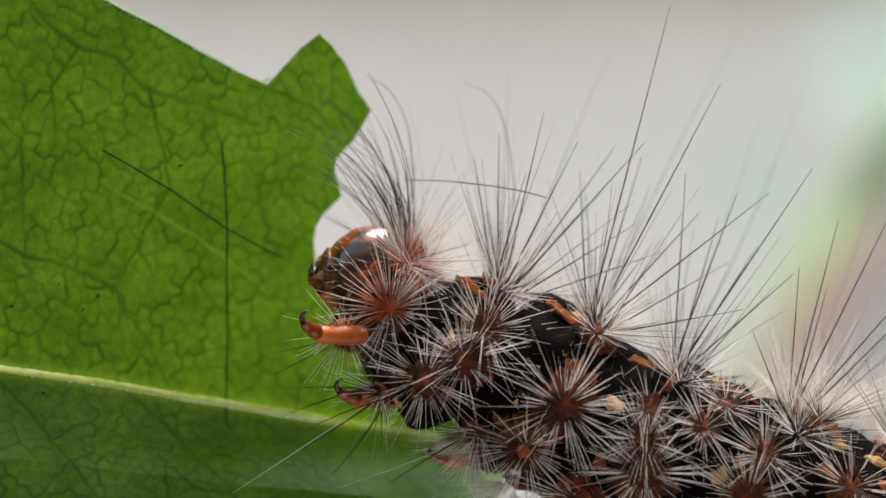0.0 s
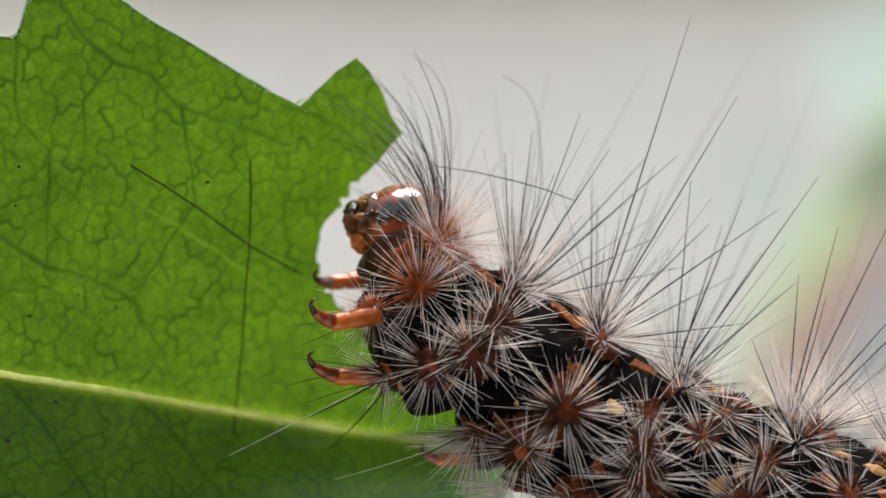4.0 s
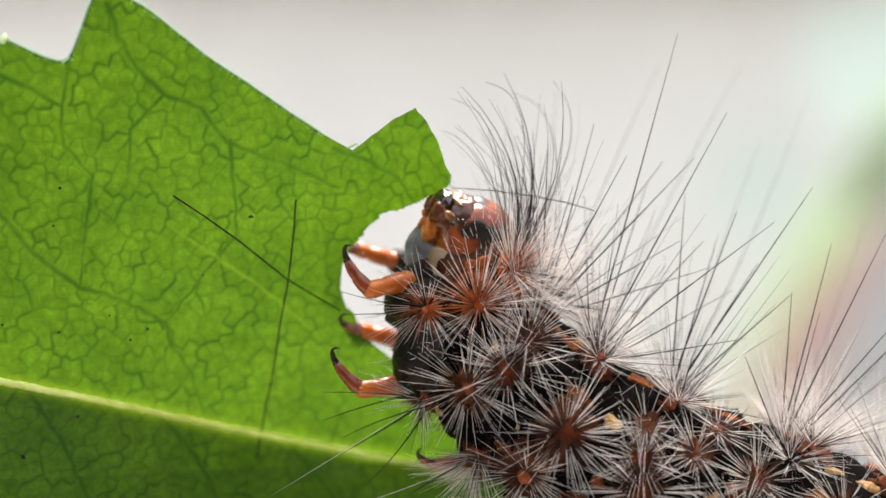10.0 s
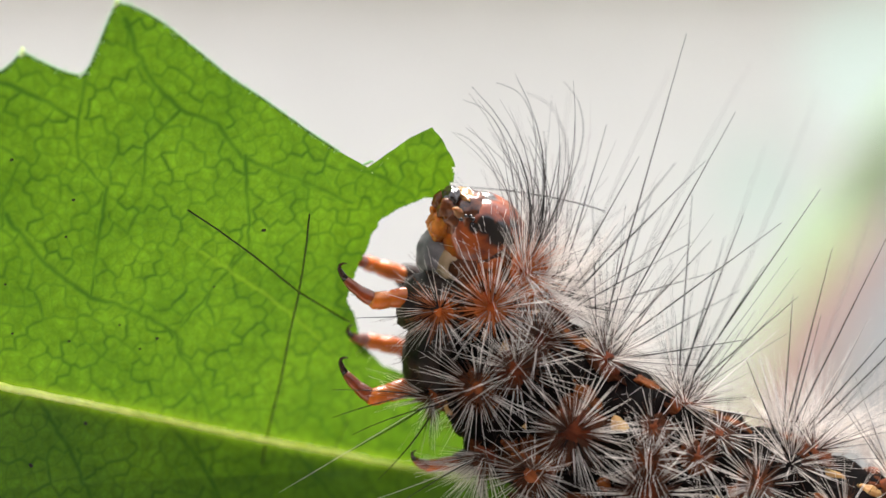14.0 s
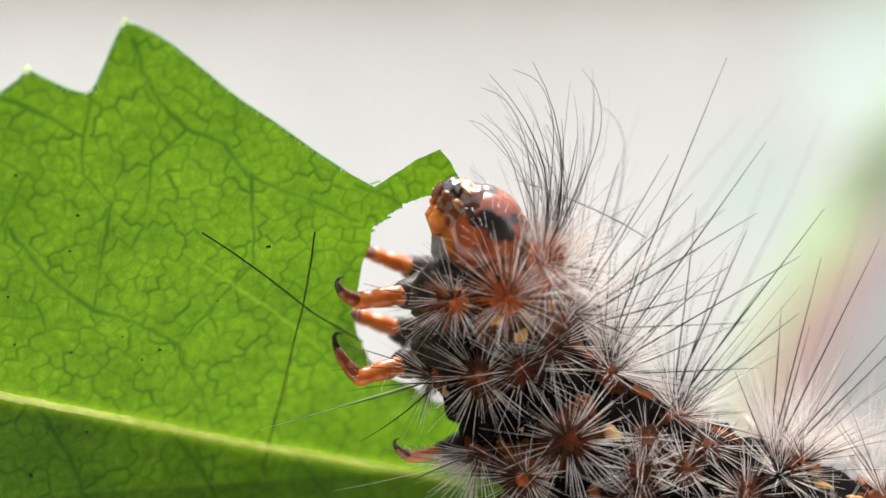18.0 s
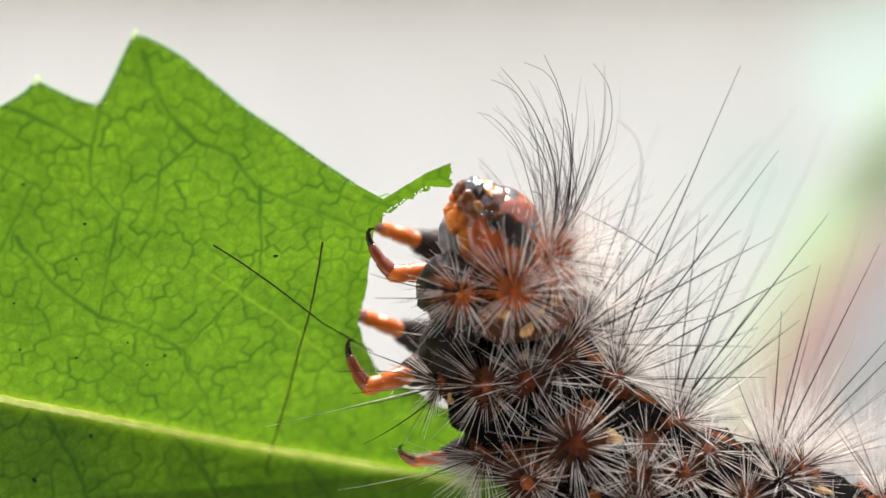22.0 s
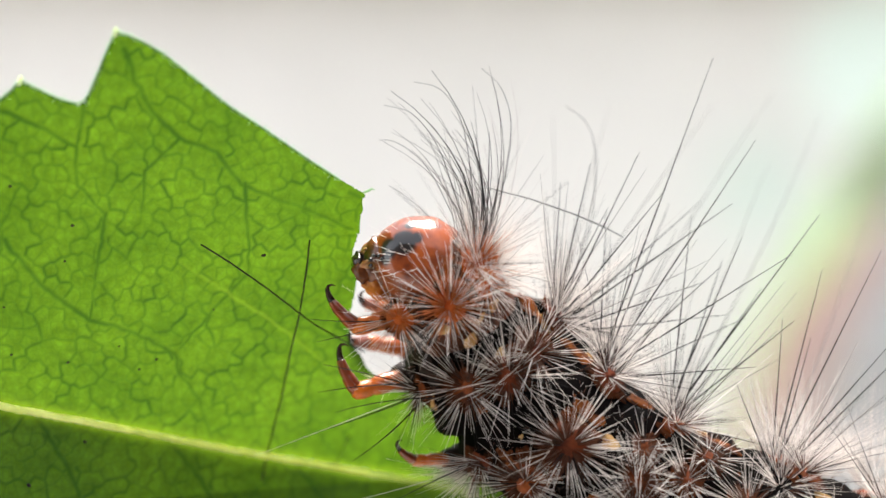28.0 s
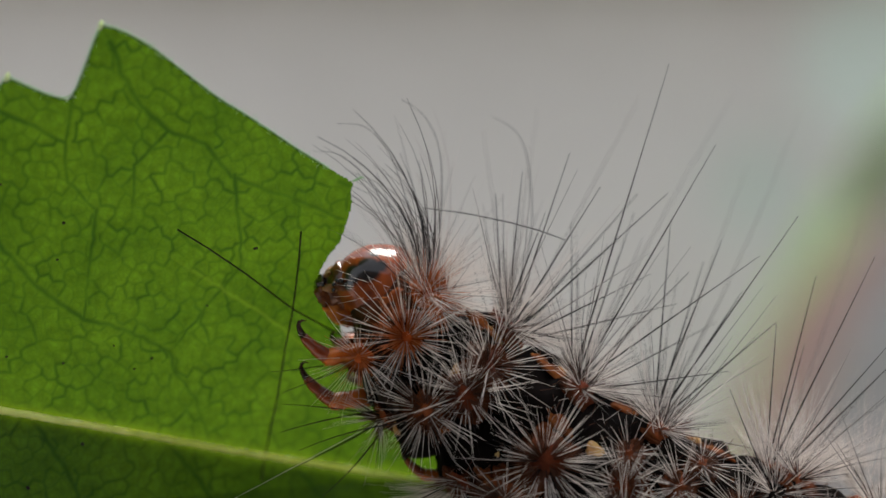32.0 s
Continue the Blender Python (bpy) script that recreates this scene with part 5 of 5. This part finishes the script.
    collar = [(0, 695, 525, -15.6), (0.5, 726, 483, -14.0), (1, 729, 477, -14.6), (1.5, 733, 491, -16.5), (2, 720, 490, -18.8), (2.5, 731, 487, -17.0), (3, 739, 480, -16.2), (3.5, 733, 487, -16.9), (4.1, 749, 490, -11.3), (4.8, 742, 498, -13.9), (5.5, 763, 505, -9.0), (6, 742, 531, -9.1), (6.5, 774, 505, 3.8), (7, 778, 499, 2.9), (7.5, 786, 515, 2.5), (8, 776, 520, 1.1), (8.5, 794, 536, -0.9), (9, 778, 540, -0.3), (9.5, 834, 525, 9.5), (10, 856, 522, 10.0), (10.5, 852, 518, 6.6), (11, 835, 526, 1.3), (11.5, 793, 536, 0.7), (12, 826, 526, 9.7), (12.5, 825, 522, 5.0), (13, 815, 516, 0.0), (13.5, 859, 530, 13.6), (14, 878, 526, 9.6), (14.5, 862, 514, 5.3), (15.1, 874, 516, 9.6), (15.8, 857, 522, 3.2), (16.5, 879, 517, 6.2), (17, 852, 509, 1.6), (17.5, 850, 495, 0.3), (18, 906, 509, 10.0), (18.5, 889, 508, 7.4), (19, 873, 509, 3.6), (19.5, 854, 503, 1.2), (20, 896, 513, 10.5), (20.5, 879, 509, 8.0), (21, 867, 507, 3.6), (21.5, 855, 507, 3.4), (22, 918, 498, 11.2), (22.5, 900, 517, 10.3), (23, 904, 521, 6.2), (23.5, 871, 511, 4.4), (24, 895, 510, 9.3), (24.5, 889, 517, 7.1), (25, 884, 507, 5.5), (25.5, 882, 525, 11.9), (26.1, 876, 528, 12.9), (26.8, 829, 522, 1.5), (27.5, 819, 516, 0.6), (28, 803, 522, -1.0), (28.5, 795, 530, -4.6), (29, 759, 543, -7.3), (29.5, 715, 590, -9.2), (30, 722, 568, -7.4), (30.5, 725, 575, -9.4), (31, 738, 568, -7.2), (31.5, 728, 568, -9.6), (32, 725, 575, -10.2)]
    walk(seg["T1"], [(t, spot(x, y, turn, AXIS + 0.75 * (depth(t) - AXIS))) for t, x, y, turn in collar])
    for ob, shift in soft:
        walk(ob, [(t, Matrix.Translation(shift * min(max((turn - 12) / 34, 0), 1) * float(np.interp(t, (0, 8, 10), (0.3, 0.4, 1))))) for t, x, y, turn in nods])
    walk(seg["T2"], [(0, spot(791, 623, -2.8)), (0.5, spot(805, 609, -5.9)), (1, spot(810, 597, -1.4)), (1.5, spot(802, 594, -3.2)), (2, spot(798, 601, 0.1)), (2.5, spot(797, 609, 0.8)), (3, spot(812, 597, 5.5)), (3.5, spot(805, 605, 5.8)), (5.5, spot(812, 605, -6.5)), (6, spot(802, 616, -4.3)), (6.5, spot(810, 615, -4.3)), (7, spot(820, 621, -5.4)), (7.5, spot(824, 627, -3.1)), (8, spot(818, 627, -0.3)), (8.5, spot(834, 637, 0.5)), (9, spot(824, 637, 0.4)), (9.5, spot(843, 645, -3.4)), (10, spot(865, 640, -0.9)), (10.5, spot(871, 639, -0.2)), (11, spot(861, 650, 0.8)), (11.5, spot(846, 650, -0.7)), (12, spot(852, 649, -1.0)), (12.5, spot(860, 641, -0.5)), (13, spot(855, 640, -0.0)), (13.5, spot(861, 649, 2.1)), (14, spot(882, 639, -0.2)), (14.5, spot(881, 633, 2.6)), (16.5, spot(879, 632, 5.4)), (17, spot(882, 627, 12.9)), (17.5, spot(871, 624, 10.4)), (18, spot(895, 631, 14.1)), (18.5, spot(900, 634, 14.0)), (19, spot(897, 632, 15.8)), (19.5, spot(888, 630, 13.5)), (20, spot(896, 643, 11.4)), (20.5, spot(898, 654, 14.6)), (21, spot(892, 655, 16.1)), (21.5, spot(890, 654, 14.8)), (22, spot(907, 650, 17.2)), (22.5, spot(909, 654, 17.4)), (23, spot(906, 657, 15.7)), (23.5, spot(900, 652, 12.9)), (24, spot(904, 654, 15.9)), (24.5, spot(904, 659, 14.2)), (25, spot(896, 661, 11.6)), (25.5, spot(899, 656, 12.7)), (27.5, spot(865, 649, 8.2)), (28, spot(870, 647, 9.9)), (28.5, spot(861, 645, 7.6)), (29, spot(836, 651, 4.4)), (29.5, spot(786, 680, -0.3)), (30, spot(789, 674, 0.5)), (30.5, spot(789, 677, 0.6)), (31, spot(792, 674, 0.9)), (31.5, spot(797, 671, 2.7)), (32, spot(796, 679, 2.7))])
    chest = [(0, spot(949, 677, -1.3)), (0.5, spot(955, 668, -2.6)), (1, spot(957, 661, -0.6)), (1.5, spot(957, 656, -1.5)), (2, spot(952, 665, 0.1)), (2.5, spot(949, 676, 0.4)), (3, spot(957, 671, 2.5)), (3.5, spot(954, 677, 2.6)), (5.5, spot(946, 691, -2.9)), (6, spot(943, 702, -1.9)), (6.5, spot(941, 707, -1.9)), (7, spot(938, 710, -2.4)), (7.5, spot(938, 713, -1.4)), (8, spot(940, 713, -0.1)), (8.5, spot(947, 720, 0.2)), (9, spot(941, 720, 0.2)), (9.5, spot(943, 725, -1.5)), (10, spot(952, 722, -0.4)), (10.5, spot(957, 723, -0.1)), (11, spot(952, 731, 0.4)), (11.5, spot(950, 733, -0.3)), (12, spot(949, 733, -0.4)), (12.5, spot(955, 725, -0.2)), (13, spot(955, 725, -0.0)), (13.5, spot(952, 734, 1.0)), (14, spot(964, 720, -0.1)), (14.5, spot(960, 719, 1.2)), (16.5, spot(960, 723, 2.4)), (17, spot(962, 724, 5.8)), (17.5, spot(958, 726, 4.7)), (18, spot(962, 730, 6.4)), (18.5, spot(964, 729, 6.3)), (19, spot(966, 726, 7.1)), (19.5, spot(964, 724, 6.1)), (20, spot(961, 730, 5.1)), (20.5, spot(967, 738, 6.6)), (21, spot(966, 737, 7.3)), (21.5, spot(967, 737, 6.7)), (22, spot(972, 737, 7.7)), (22.5, spot(975, 738, 7.8)), (23, spot(973, 741, 7.1)), (23.5, spot(973, 738, 5.8)), (24, spot(975, 740, 7.2)), (24.5, spot(975, 743, 6.4)), (25, spot(972, 746, 5.2)), (25.5, spot(972, 744, 5.7)), (27.5, spot(958, 741, 3.7)), (28, spot(960, 741, 4.4)), (28.5, spot(955, 738, 3.4)), (29, spot(943, 744, 2.0)), (29.5, spot(914, 760, -0.1)), (30, spot(912, 761, 0.2)), (30.5, spot(915, 763, 0.3)), (31, spot(915, 766, 0.4)), (31.5, spot(918, 764, 1.2)), (32, spot(918, 769, 1.2))]
    walk(seg["T3"], chest)
    walk(seg["A1"], [(0, spot(1066, 765, -0.6)), (0.5, spot(1070, 759, -1.2)), (1, spot(1071, 754, -0.3)), (1.5, spot(1074, 753, -0.6)), (2, spot(1068, 760, 0.0)), (2.5, spot(1065, 768, 0.2)), (3, spot(1065, 765, 1.1)), (3.5, spot(1063, 769, 1.2)), (5.5, spot(1070, 775, -1.3)), (6, spot(1065, 780, -0.9)), (6.5, spot(1062, 785, -0.9)), (7, spot(1059, 786, -1.1)), (7.5, spot(1060, 789, -0.6)), (8, spot(1057, 789, -0.1)), (8.5, spot(1062, 798, 0.1)), (9, spot(1056, 797, 0.1)), (9.5, spot(1056, 800, -0.7)), (10, spot(1062, 797, -0.2)), (10.5, spot(1063, 798, -0.0)), (11, spot(1062, 805, 0.2)), (11.5, spot(1062, 805, -0.1)), (12, spot(1059, 805, -0.2)), (12.5, spot(1065, 798, -0.1)), (13, spot(1065, 800, -0.0)), (13.5, spot(1063, 809, 0.4)), (14, spot(1073, 800, -0.0)), (14.5, spot(1063, 803, 0.5)), (16.5, spot(1059, 811, 1.1)), (17, spot(1059, 808, 2.6)), (17.5, spot(1056, 811, 2.1)), (18, spot(1059, 814, 2.8)), (18.5, spot(1060, 814, 2.8)), (19, spot(1062, 812, 3.2)), (19.5, spot(1063, 811, 2.7)), (20, spot(1060, 818, 2.3)), (20.5, spot(1059, 820, 2.9)), (21, spot(1059, 823, 3.2)), (21.5, spot(1059, 821, 3.0)), (22, spot(1060, 821, 3.4)), (22.5, spot(1062, 824, 3.5)), (23, spot(1060, 824, 3.1)), (23.5, spot(1062, 820, 2.6)), (24, spot(1062, 821, 3.2)), (24.5, spot(1063, 823, 2.8)), (25, spot(1062, 824, 2.3)), (25.5, spot(1060, 826, 2.5)), (27.5, spot(1056, 829, 1.6)), (28, spot(1056, 831, 2.0)), (28.5, spot(1051, 828, 1.5)), (29, spot(1047, 829, 0.9)), (29.5, spot(1027, 835, -0.1)), (30, spot(1024, 838, 0.1)), (30.5, spot(1027, 837, 0.1)), (31, spot(1027, 838, 0.2)), (31.5, spot(1030, 840, 0.5)), (32, spot(1031, 843, 0.5))])
    tail = [(0, spot(1209, 816, 0.0)), (0.5, spot(1210, 813, 0.0)), (1, spot(1212, 811, 0.0)), (1.5, spot(1215, 814, 0.0)), (2, spot(1209, 819, 0.0)), (2.5, spot(1206, 825, 0.0)), (3, spot(1207, 822, 0.0)), (3.5, spot(1207, 827, 0.0)), (5.5, spot(1212, 836, 0.0)), (6, spot(1207, 842, 0.0)), (6.5, spot(1204, 845, 0.0)), (7, spot(1201, 846, 0.0)), (7.5, spot(1201, 853, 0.0)), (8, spot(1195, 851, 0.0)), (8.5, spot(1196, 862, 0.0)), (9, spot(1195, 860, 0.0)), (9.5, spot(1194, 862, 0.0)), (10, spot(1196, 860, 0.0)), (10.5, spot(1196, 863, 0.0)), (11, spot(1195, 868, 0.0)), (11.5, spot(1195, 871, 0.0)), (12, spot(1192, 870, 0.0)), (12.5, spot(1195, 868, 0.0)), (13, spot(1195, 868, 0.0)), (13.5, spot(1192, 873, 0.0)), (14, spot(1198, 866, 0.0)), (14.5, spot(1189, 870, 0.0)), (16.5, spot(1178, 879, 0.0)), (17, spot(1180, 877, 0.0)), (17.5, spot(1178, 882, 0.0)), (18, spot(1178, 885, 0.0)), (18.5, spot(1180, 886, 0.0)), (19, spot(1183, 885, 0.0)), (19.5, spot(1181, 882, 0.0)), (20, spot(1177, 886, 0.0)), (20.5, spot(1175, 889, 0.0)), (21, spot(1177, 892, 0.0)), (21.5, spot(1178, 892, 0.0)), (22, spot(1178, 894, 0.0)), (22.5, spot(1181, 899, 0.0)), (23, spot(1180, 900, 0.0)), (23.5, spot(1181, 899, 0.0)), (24, spot(1180, 897, 0.0)), (24.5, spot(1181, 900, 0.0)), (25, spot(1181, 905, 0.0)), (25.5, spot(1181, 903, 0.0)), (27.5, spot(1178, 906, 0.0)), (28, spot(1180, 906, 0.0)), (28.5, spot(1180, 905, 0.0)), (29, spot(1177, 908, 0.0)), (29.5, spot(1170, 914, 0.0)), (30, spot(1172, 915, 0.0)), (30.5, spot(1172, 917, 0.0)), (31, spot(1172, 917, 0.0)), (31.5, spot(1172, 917, 0.0)), (32, spot(1169, 917, 0.0))]
    walk(seg["A2"], tail)
    for n in ORDER[5:]:
        home = at(MID[n].x, -MID[n].z, AXIS)
        walk(seg[n], [(t, Matrix.Translation(home + m.translation - at(MID["A2"].x, -MID["A2"].z, AXIS))) for t, m in tail])
    # each leg: time, claw, knee, hip
    for n, d, steps in (
            ("near1", 5, ((0, 540, 553, 565, 591, 630, 596), (0.5, 514, 506, 549, 546, 616, 546), (1, 522, 512, 560, 550, 628, 545), (2, 534, 526, 566, 566, 634, 566), (3, 542, 529, 579, 563, 647, 553), (6, 562, 545, 600, 588, 664, 585),
                          (7, 547, 530, 590, 560, 665, 552), (8, 556, 515, 598, 560, 665, 556), (9, 573, 515, 615, 575, 670, 570), (10, 608, 432, 653, 513, 700, 503), (11, 597, 450, 645, 525, 700, 520), (11.5, 600, 520, 640, 550, 705, 545),
                          (12, 606, 438, 653, 515, 702, 506), (13, 583, 457, 635, 538, 682, 534), (14, 595, 466, 663, 532, 732, 526), (14.5, 588, 490, 645, 545, 720, 538), (17, 595, 498, 640, 545, 712, 535), (18, 600, 495, 632, 532, 718, 524),
                          (19, 605, 503, 650, 548, 722, 530), (20, 615, 495, 655, 535, 730, 525), (20.5, 627, 411, 675, 485, 730, 485), (21, 632, 430, 680, 505, 730, 500), (22, 650, 403, 695, 484, 747, 484), (23, 653, 412, 694, 492, 742, 490),
                          (25, 655, 416, 689, 500, 726, 495), (25.5, 648, 425, 688, 505, 728, 500), (27.5, 569, 474, 622, 548, 685, 538), (28, 577, 505, 632, 578, 690, 565), (29, 558, 560, 600, 612, 668, 604), (30, 505, 560, 555, 625, 620, 618),
                          (31, 514, 560, 571, 624, 636, 618), (32, 530, 570, 580, 632, 645, 622))),
            ("near2", 60, ((0, 598, 674, 635, 707, 701, 707), (3, 547, 621, 595, 658, 663, 658), (6, 567, 645, 612, 690, 680, 688), (7, 573, 655, 618, 690, 688, 685), (9, 568, 597, 615, 672, 680, 665), (10, 574, 600, 639, 689, 700, 684),
                           (13, 578, 610, 645, 690, 706, 676), (14, 589, 621, 658, 703, 716, 689), (17, 571, 564, 622, 655, 688, 645), (18, 587, 582, 634, 668, 695, 653), (19, 592, 585, 640, 672, 690, 655), (22, 613, 595, 650, 684, 711, 668),
                           (23, 612, 605, 648, 692, 708, 676), (25, 618, 605, 650, 697, 705, 684), (25.5, 612, 605, 646, 695, 705, 682), (28, 600, 605, 632, 692, 700, 675), (29, 583, 620, 622, 700, 688, 690), (30, 520, 640, 575, 708, 640, 702),
                           (31, 528, 638, 590, 710, 650, 702), (32, 532, 645, 590, 710, 650, 705))),
            ("near3", 110, ((0, 760, 790, 790, 815, 840, 815), (6, 742, 786, 770, 812, 830, 810), (13, 735, 800, 762, 826, 825, 822), (19, 697, 775, 722, 806, 790, 800), (23, 710, 790, 735, 818, 800, 812), (28, 703, 780, 735, 815, 800, 815),
                            (32, 712, 795, 750, 840, 815, 845))),
            ("far1", 215, ((0, 600, 560, 625, 575, 690, 560), (1, 552, 470, 575, 480, 640, 490), (3, 563, 497, 590, 512, 645, 505), (7, 545, 410, 575, 432, 665, 475), (8, 550, 455, 583, 476, 660, 502), (9, 640, 500, 665, 520, 720, 515), (10, 600, 420, 632, 440, 726, 474),
                           (13, 650, 500, 670, 520, 730, 520), (14, 615, 440, 648, 464, 726, 495), (18, 625, 425, 660, 448, 732, 479), (19, 630, 430, 662, 452, 728, 477), (20, 650, 370, 690, 395, 745, 435), (22, 640, 375, 674, 402, 747, 432),
                           (23, 650, 395, 680, 415, 742, 445), (25, 645, 385, 678, 412, 742, 458), (25.5, 645, 385, 678, 412, 742, 458), (28, 640, 520, 665, 540, 720, 540), (32, 590, 590, 615, 605, 680, 600))),
            ("far2", 240, ((0, 650, 640, 670, 650, 730, 650), (7, 640, 570, 665, 580, 720, 590), (10, 605, 560, 637, 582, 718, 610), (13, 615, 575, 645, 597, 722, 618), (14, 618, 580, 650, 602, 726, 621), (18, 600, 535, 635, 558, 711, 589),
                           (19, 600, 540, 635, 562, 715, 590), (22, 610, 540, 645, 560, 726, 595), (25, 612, 545, 645, 565, 726, 605), (28, 620, 590, 650, 605, 725, 620), (32, 620, 660, 650, 670, 720, 670)))):
        leg, shin, claw, size = LEGS[n]
        upper, lower = [], []
        for t, x0, y0, x1, y1, x2, y2 in steps:
            knee = at(x1, y1, d)
            top = along(knee, at(x2, y2, d + 18) - knee)
            reach = at(x0, y0, d) - knee
            reach.y -= math.sqrt(max(0.0, (88 * size * U) ** 2 - reach.length_squared))
            upper.append((t, top))
            lower.append((t, top.inverted() @ along(knee, -reach)))
        walk(leg, upper)
        walk(shin, lower)
        walk(claw, lower)

    # Each bite leaves the blade when the mouth passes it, and is swallowed.
    def mix(rows, t):
        ts = [r[0] for r in rows]
        i = min(max(int(np.searchsorted(ts, t)) - 1, 0), len(rows) - 2)
        return rows[i][1].lerp(rows[i + 1][1], min(1, max(0, (t - ts[i]) / (ts[i + 1] - ts[i]))))

    ticks = [k * 0.1 for k in range(321)]
    poses = [(mix(leaf_rows, t).inverted(), mix(head_rows, t), mix(chest, t)) for t in ticks]
    lips = [inv @ (h @ Vector((-106 * U, 0, 0))) for inv, h, c in poses]
    gullet = [inv @ (h @ Vector((10 * U, 0, 0))) for inv, h, c in poses]
    belly = [inv @ c.translation for inv, h, c in poses]
    for ob, due, cx, cz in crumbs:
        home = Matrix.Identity(4)
        window = range(max(1, int(due * 10) - 3), min(320, int(due * 10) + 3) + 1)
        best = min(window, key=lambda i: (lips[i].x / U - cx) ** 2 + (lips[i].z / U - cz) ** 2)
        best = min(best, 312)
        core = on_blade(cx, cz) * U
        rows = [(0, home), (best * 0.1 - 0.1, home), (best * 0.1 + 0.1, Matrix.Translation(gullet[best + 1] - core)), (best * 0.1 + 0.6, Matrix.Translation(belly[best + 6] - core))]
        rows += [(t * 0.1, Matrix.Translation(belly[t] - core)) for t in range(best + 10, 320, 10)] + [(32.0, Matrix.Translation(belly[320] - core))]
        walk(ob, [r for r in rows if r[0] >= 0])


motions()
